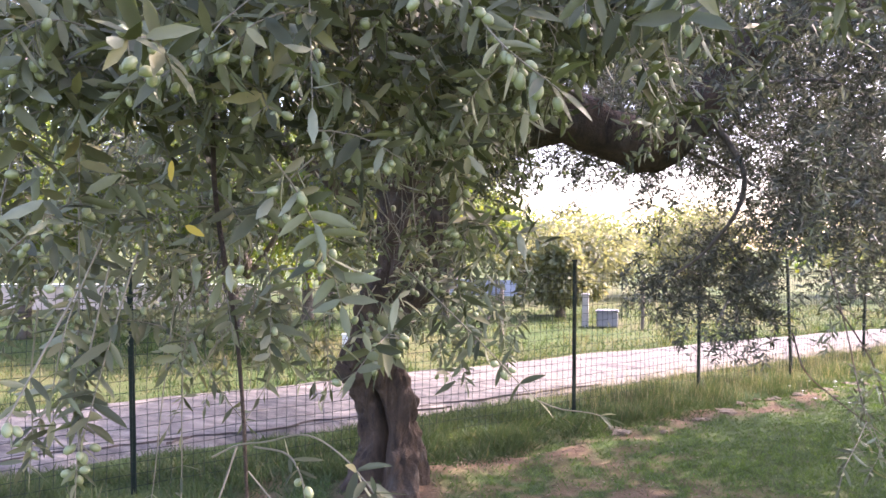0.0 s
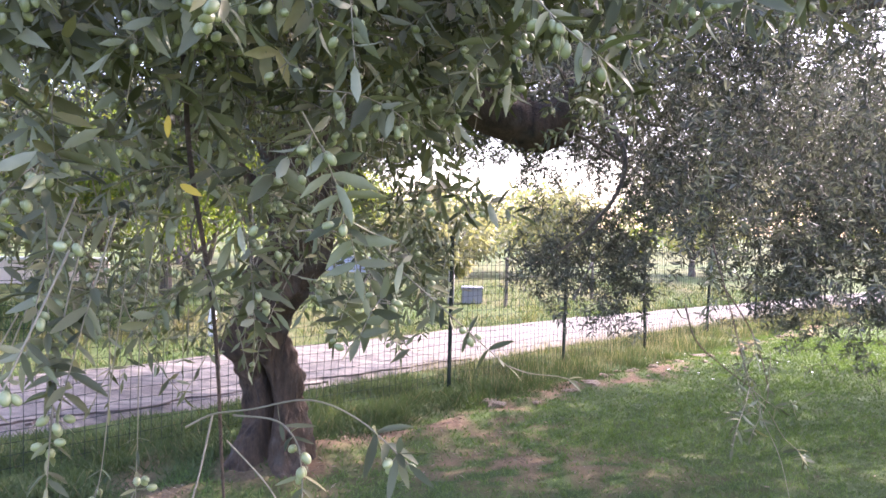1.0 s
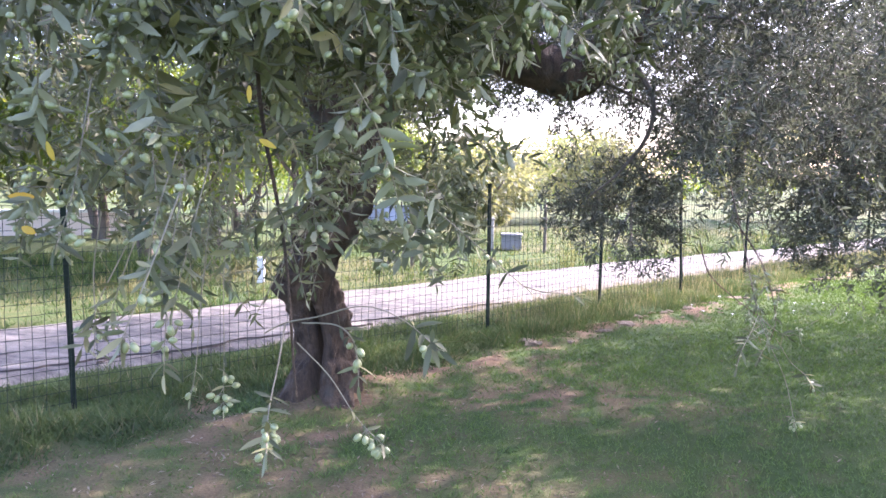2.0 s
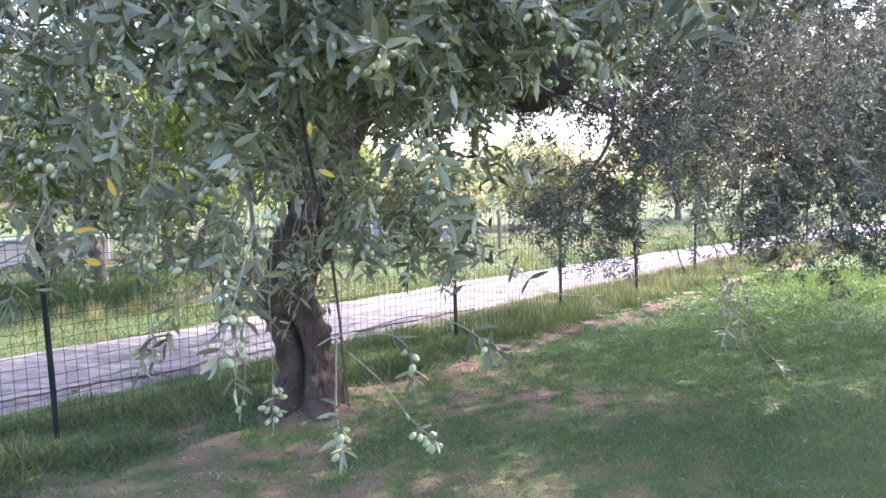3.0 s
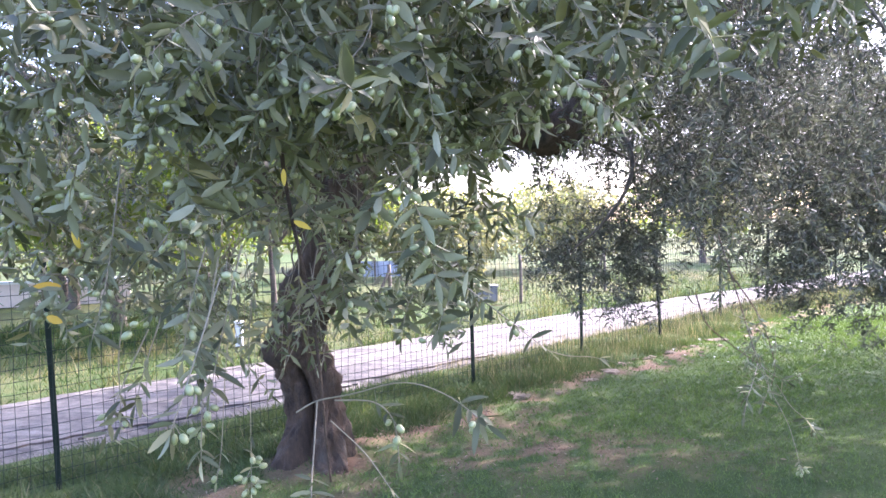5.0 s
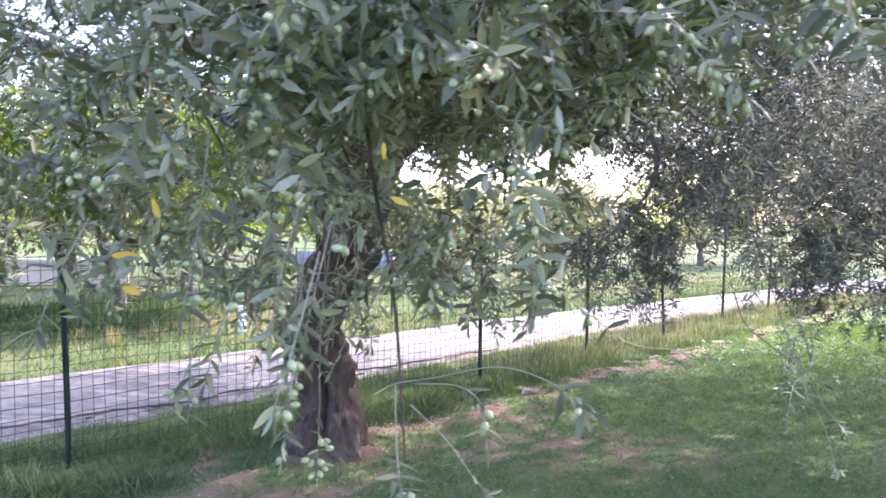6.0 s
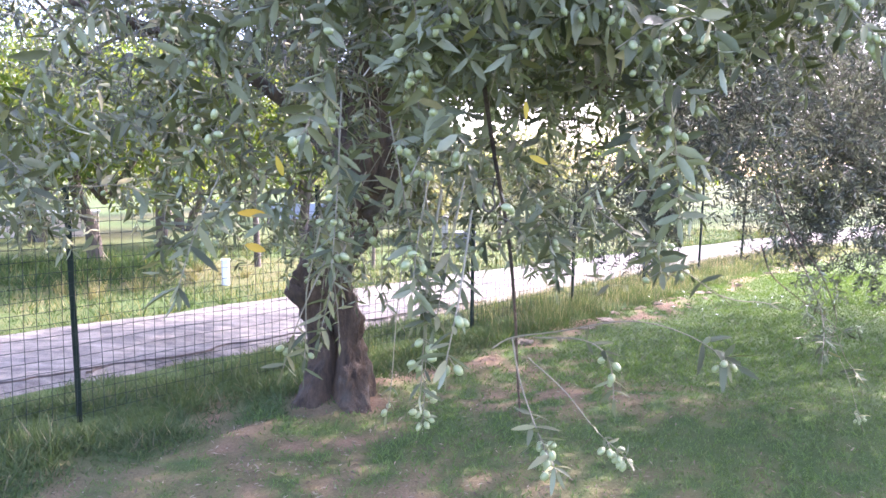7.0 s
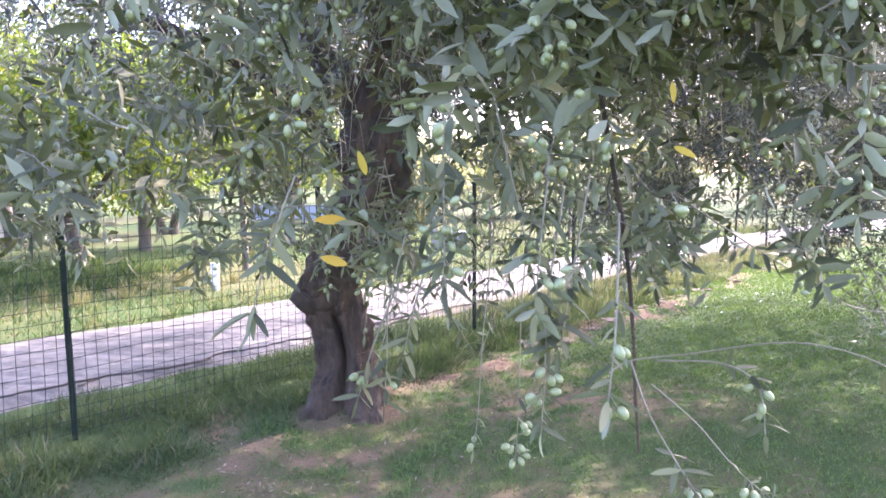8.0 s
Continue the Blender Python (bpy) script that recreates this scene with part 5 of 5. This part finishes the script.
def build_grass():
    g = np.random.default_rng(31)
    # mown lawn, thinner with distance
    n = 165000
    y = 2.6 + 10.5 * g.uniform(0, 1, n) ** 1.25
    x = g.uniform(-3.2, 6.5, n)
    s, off = fence_coords(x, y)
    so = soil_at(x, y)
    ok = (off < -0.75) & (g.uniform(0, 1, n) > so * 1.15)
    x, y = x[ok], y[ok]
    L = g.uniform(0.015, 0.036, len(x)) * (0.8 + 0.7 * waves(x, y, 15, 1.5))
    blades("lawn_grass", x, y, ground_z(x, y) - 0.006, L + 0.006, np.full(len(x), 0.006) * (1 + 0.2 * (y - 3)), blade_lawn, "short mown green lawn grass", "grass", g, 0.8)
    n = 26000
    x, y = g.uniform(2.5, 10.0, n), g.uniform(10.5, 18.0, n)
    s, off = fence_coords(x, y)
    ok = (off < -0.7) & (off > -6)
    x, y = x[ok], y[ok]
    blades("lawn_grass", x, y, ground_z(x, y) - 0.006, g.uniform(0.03, 0.06, len(x)), np.full(len(x), 0.012), blade_lawn, "short sunlit lawn grass farther off", "grass", g, 0.6)
    # tall strip along the fence
    n = 108000
    s = -3 + 20 * g.uniform(0, 1, n) ** 1.2
    off = g.uniform(-0.95, 1.15, n)
    e = near_edge(s)
    ok = off < e + g.normal(-0.02, 0.05, n)
    clump = waves(s * 1.0, off * 1.0, 17, 4.0)
    ok &= g.uniform(0, 1, n) < 0.25 + clump
    s, off, clump = s[ok], off[ok], clump[ok]
    P = fence_at(s, off)
    edge = np.clip((off + 0.95) / 0.3, 0.25, 1)
    L = g.uniform(0.05, 0.2, len(s)) * (0.45 + 0.8 * clump) * edge * np.where(off > 0.5, 0.6, 1) * np.interp(s, (5, 9), (1, 0.75))
    P[:, 0] += g.normal(0, 0.02, len(s))
    blades("tall_grass", P[:, 0], P[:, 1], ground_z(P[:, 0], P[:, 1]) - 0.01, L + 0.01, g.uniform(0.005, 0.011, len(s)), blade_tall, "tall uncut green grass along the wire fence", "grass", g, 0.75)
    # dry stalks among it
    n = 6500
    s = 4.2 + 13 * g.uniform(0, 1, n)
    off = near_edge(s) - 1.5 * g.uniform(0, 1, n) ** 1.4
    P = fence_at(s, off)
    blades("dry_stalks", P[:, 0], P[:, 1], np.full(n, -0.02), g.uniform(0.1, 0.34, n), g.uniform(0.002, 0.004, n), blade_straw, "thin dry grass stalks along the fence", "grass", g, 0.15)
    # rough meadow across the track: low grass, taller tufts, dry clumps
    n = 56000
    s = -9 + 30 * g.uniform(0, 1, n)
    d = 7.0 * g.uniform(0, 1, n) ** 1.6
    P = fence_at(s, far_edge(s) + d + 0.05)
    cl = waves(P[:, 0], P[:, 1], 19, 2.0)
    tuft = waves(P[:, 0], P[:, 1], 23, 7.0)
    L = g.uniform(0.03, 0.1, n) * (0.4 + 0.8 * cl) * np.where(tuft > 0.66, 2.4, 1.0)
    dry = g.uniform(0, 1, n) < 0.06 + 0.5 * (cl > 0.64) * (tuft > 0.5)
    z = np.full(n, -0.02)
    blades("meadow_grass", P[~dry, 0], P[~dry, 1], z[~dry], L[~dry] + 0.02, np.full((~dry).sum(), 0.011), blade_meadow, "rough green meadow grass across the track", "grass", g, 0.6)
    blades("meadow_dry_grass", P[dry, 0], P[dry, 1], z[dry], L[dry] * 1.5 + 0.02, np.full(dry.sum(), 0.007), blade_dry, "dry straw-coloured grass across the track", "grass", g, 0.45)


build_grass()


def build_tufts():
    """Dry grass tufts and dark weeds on the rough ground under the grove."""
    g = np.random.default_rng(37)
    spots = [(-4.77, 10.5, 1.1), (-5.05, 9.8, 1.0), (-4.75, 11.1, 0.9), (-4.3, 11.3, 0.8), (-4.0, 11.9, 0.8), (-4.5, 12.2, 0.9), (-3.6, 11.6, 0.7), (-5.6, 10.1, 0.8)]
    for x, y, f in spots:
        n = 70
        a, r = g.uniform(0, 6.28, n), 0.09 * f * g.uniform(0, 1, n) ** 0.5
        me = blade_mesh("dry_grass_tuft", r * np.cos(a), r * np.sin(a), np.full(n, -0.01), f * g.uniform(0.14, 0.34, n), g.uniform(0.005, 0.01, n), blade_dry, g, 0.42)
        ob = tagged(new("dry_grass_tuft", me), "dry straw-coloured grass tuft in rough meadow grass", "grass tuft", "dry tufts across the track")
        ob.location = (x, y, float(ground_z(x, y)))
    n = 9000
    c = np.array([(-7.2, 12.4), (-6.5, 12.2), (-5.9, 12.6), (-7.9, 12.0), (-6.9, 13.4), (-5.4, 13.4), (-8.6, 12.6), (-5.7, 11.6), (-6.3, 11.2)])[g.integers(0, 9, n)]
    x, y = (c + g.normal(0, 0.42, (n, 2))).T
    blades("undergrowth", x, y, np.full(n, -0.02), g.uniform(0.06, 0.3, n) * (0.4 + waves(x, y, 27, 4.0)), g.uniform(0.01, 0.024, n), blade_meadow, "dark green weeds in the shade under the grove", "weeds", g, 0.7)


build_tufts()


def build_clods():
    """Lumps of dry soil and cut grass on the edge of the lawn."""
    g = np.random.default_rng(71)
    for k in range(36):
        s = 3.6 + 8.5 * g.uniform() ** 1.2
        off = -0.98 + 0.12 * math.sin(s * 2.3) + g.normal(0, 0.13)
        x, y = fence_at(s, off)
        r = g.uniform(0.02, 0.045) * (1.7 if k % 6 == 0 else 1)
        bm = bmesh.new()
        bmesh.ops.create_icosphere(bm, subdivisions=3, radius=1)
        for v in bm.verts:
            f = 1 + 0.55 * noise.noise(v.co * 1.7 + Vector((k, 0, 0))) + 0.45 * noise.noise(v.co * 5 + Vector((0, k, 0)))
            v.co = Vector((v.co.x * f * r * 1.5, v.co.y * f * r * 1.1, v.co.z * f * r * 0.5))
        me = bpy.data.meshes.new("soil_clod")
        bm.to_mesh(me)
        bm.free()
        me.materials.append(clod_soil)
        ob = tagged(new("soil_clod", me), "dry crumbly soil clod at the lawn's edge", "clod", "clods along the lawn's edge")
        ob.location, ob.rotation_euler = (x, y, float(ground_z(x, y)) + 0.1 * r), (0, 0, g.uniform(0, 6))


build_clods()


def build_flowers():
    """Small white flowers in the lawn."""
    g = np.random.default_rng(81)
    bm = bmesh.new()
    for k in range(7):
        a = k * 2 * math.pi / 7
        r = bmesh.ops.create_circle(bm, cap_ends=True, segments=6, radius=0.006)
        bmesh.ops.scale(bm, verts=r["verts"], vec=(1.5, 0.7, 1))
        bmesh.ops.translate(bm, verts=r["verts"], vec=(0.009, 0, 0.002 * (k % 2)))
        bmesh.ops.rotate(bm, verts=r["verts"], cent=(0, 0, 0), matrix=Matrix.Rotation(a, 3, "Z"))
    bmesh.ops.translate(bm, verts=bm.verts, vec=(0, 0, 0.05))
    r = bmesh.ops.create_cone(bm, segments=5, radius1=0.0015, radius2=0.0012, depth=0.06)
    bmesh.ops.translate(bm, verts=r["verts"], vec=(0, 0, 0.02))
    me = bpy.data.meshes.new("white_flower")
    bm.to_mesh(me)
    bm.free()
    me.materials.append(petal_white)
    for k in range(16):
        ob = tagged(new("white_flower", me), "small white flower in the mown lawn", "flower", "white flowers in the lawn")
        ob.location = (2.3 + g.normal(0, 0.45) + (1.2 if k % 4 == 0 else 0), 9.9 + g.normal(0, 0.55), -0.01)
        ob.scale = (1.1, 1.1, 0.9)


build_flowers()


def build_litter():
    """Fallen leaves, straw and crumbs of soil on the bare patches."""
    g = np.random.default_rng(91)
    n = 26000
    x, y = g.uniform(-3.2, 4.2, n), g.uniform(2.7, 9.5, n)
    s, off = fence_coords(x, y)
    ok = (g.uniform(0, 1, n) < soil_at(x, y) * 0.9) & (off < -0.7)
    x, y = x[ok], y[ok]
    n = len(x)
    axis = unit(np.stack([g.normal(0, 1, n), g.normal(0, 1, n), g.normal(0, 0.25, n)], -1))
    norm = unit(g.normal(0, 0.35, (n, 3)) + (0, 0, 1))
    v = scatter(FAR_V, turns(axis, norm), np.stack([x, y, ground_z(x, y) + 0.004 + g.uniform(0, 0.012, n)], -1), g.uniform(0.02, 0.05, n))
    me = mesh_from("leaf_litter", v, [repeat_faces(FAR_T, n, 4)], [litter_mat], smooth=False)
    tagged(new("leaf_litter", me), "dry fallen olive leaves and straw on bare soil", "litter", kind="stuff")


litter_mat = leaf_material("dry_leaf_litter", [(0.0, (0.1, 0.075, 0.055)), (0.5, (0.2, 0.155, 0.11)), (0.85, (0.3, 0.25, 0.18)), (1.0, (0.12, 0.15, 0.06))], (1.0, 0.9, 0.7), 0.15, 0.8, 0.1)
build_litter()
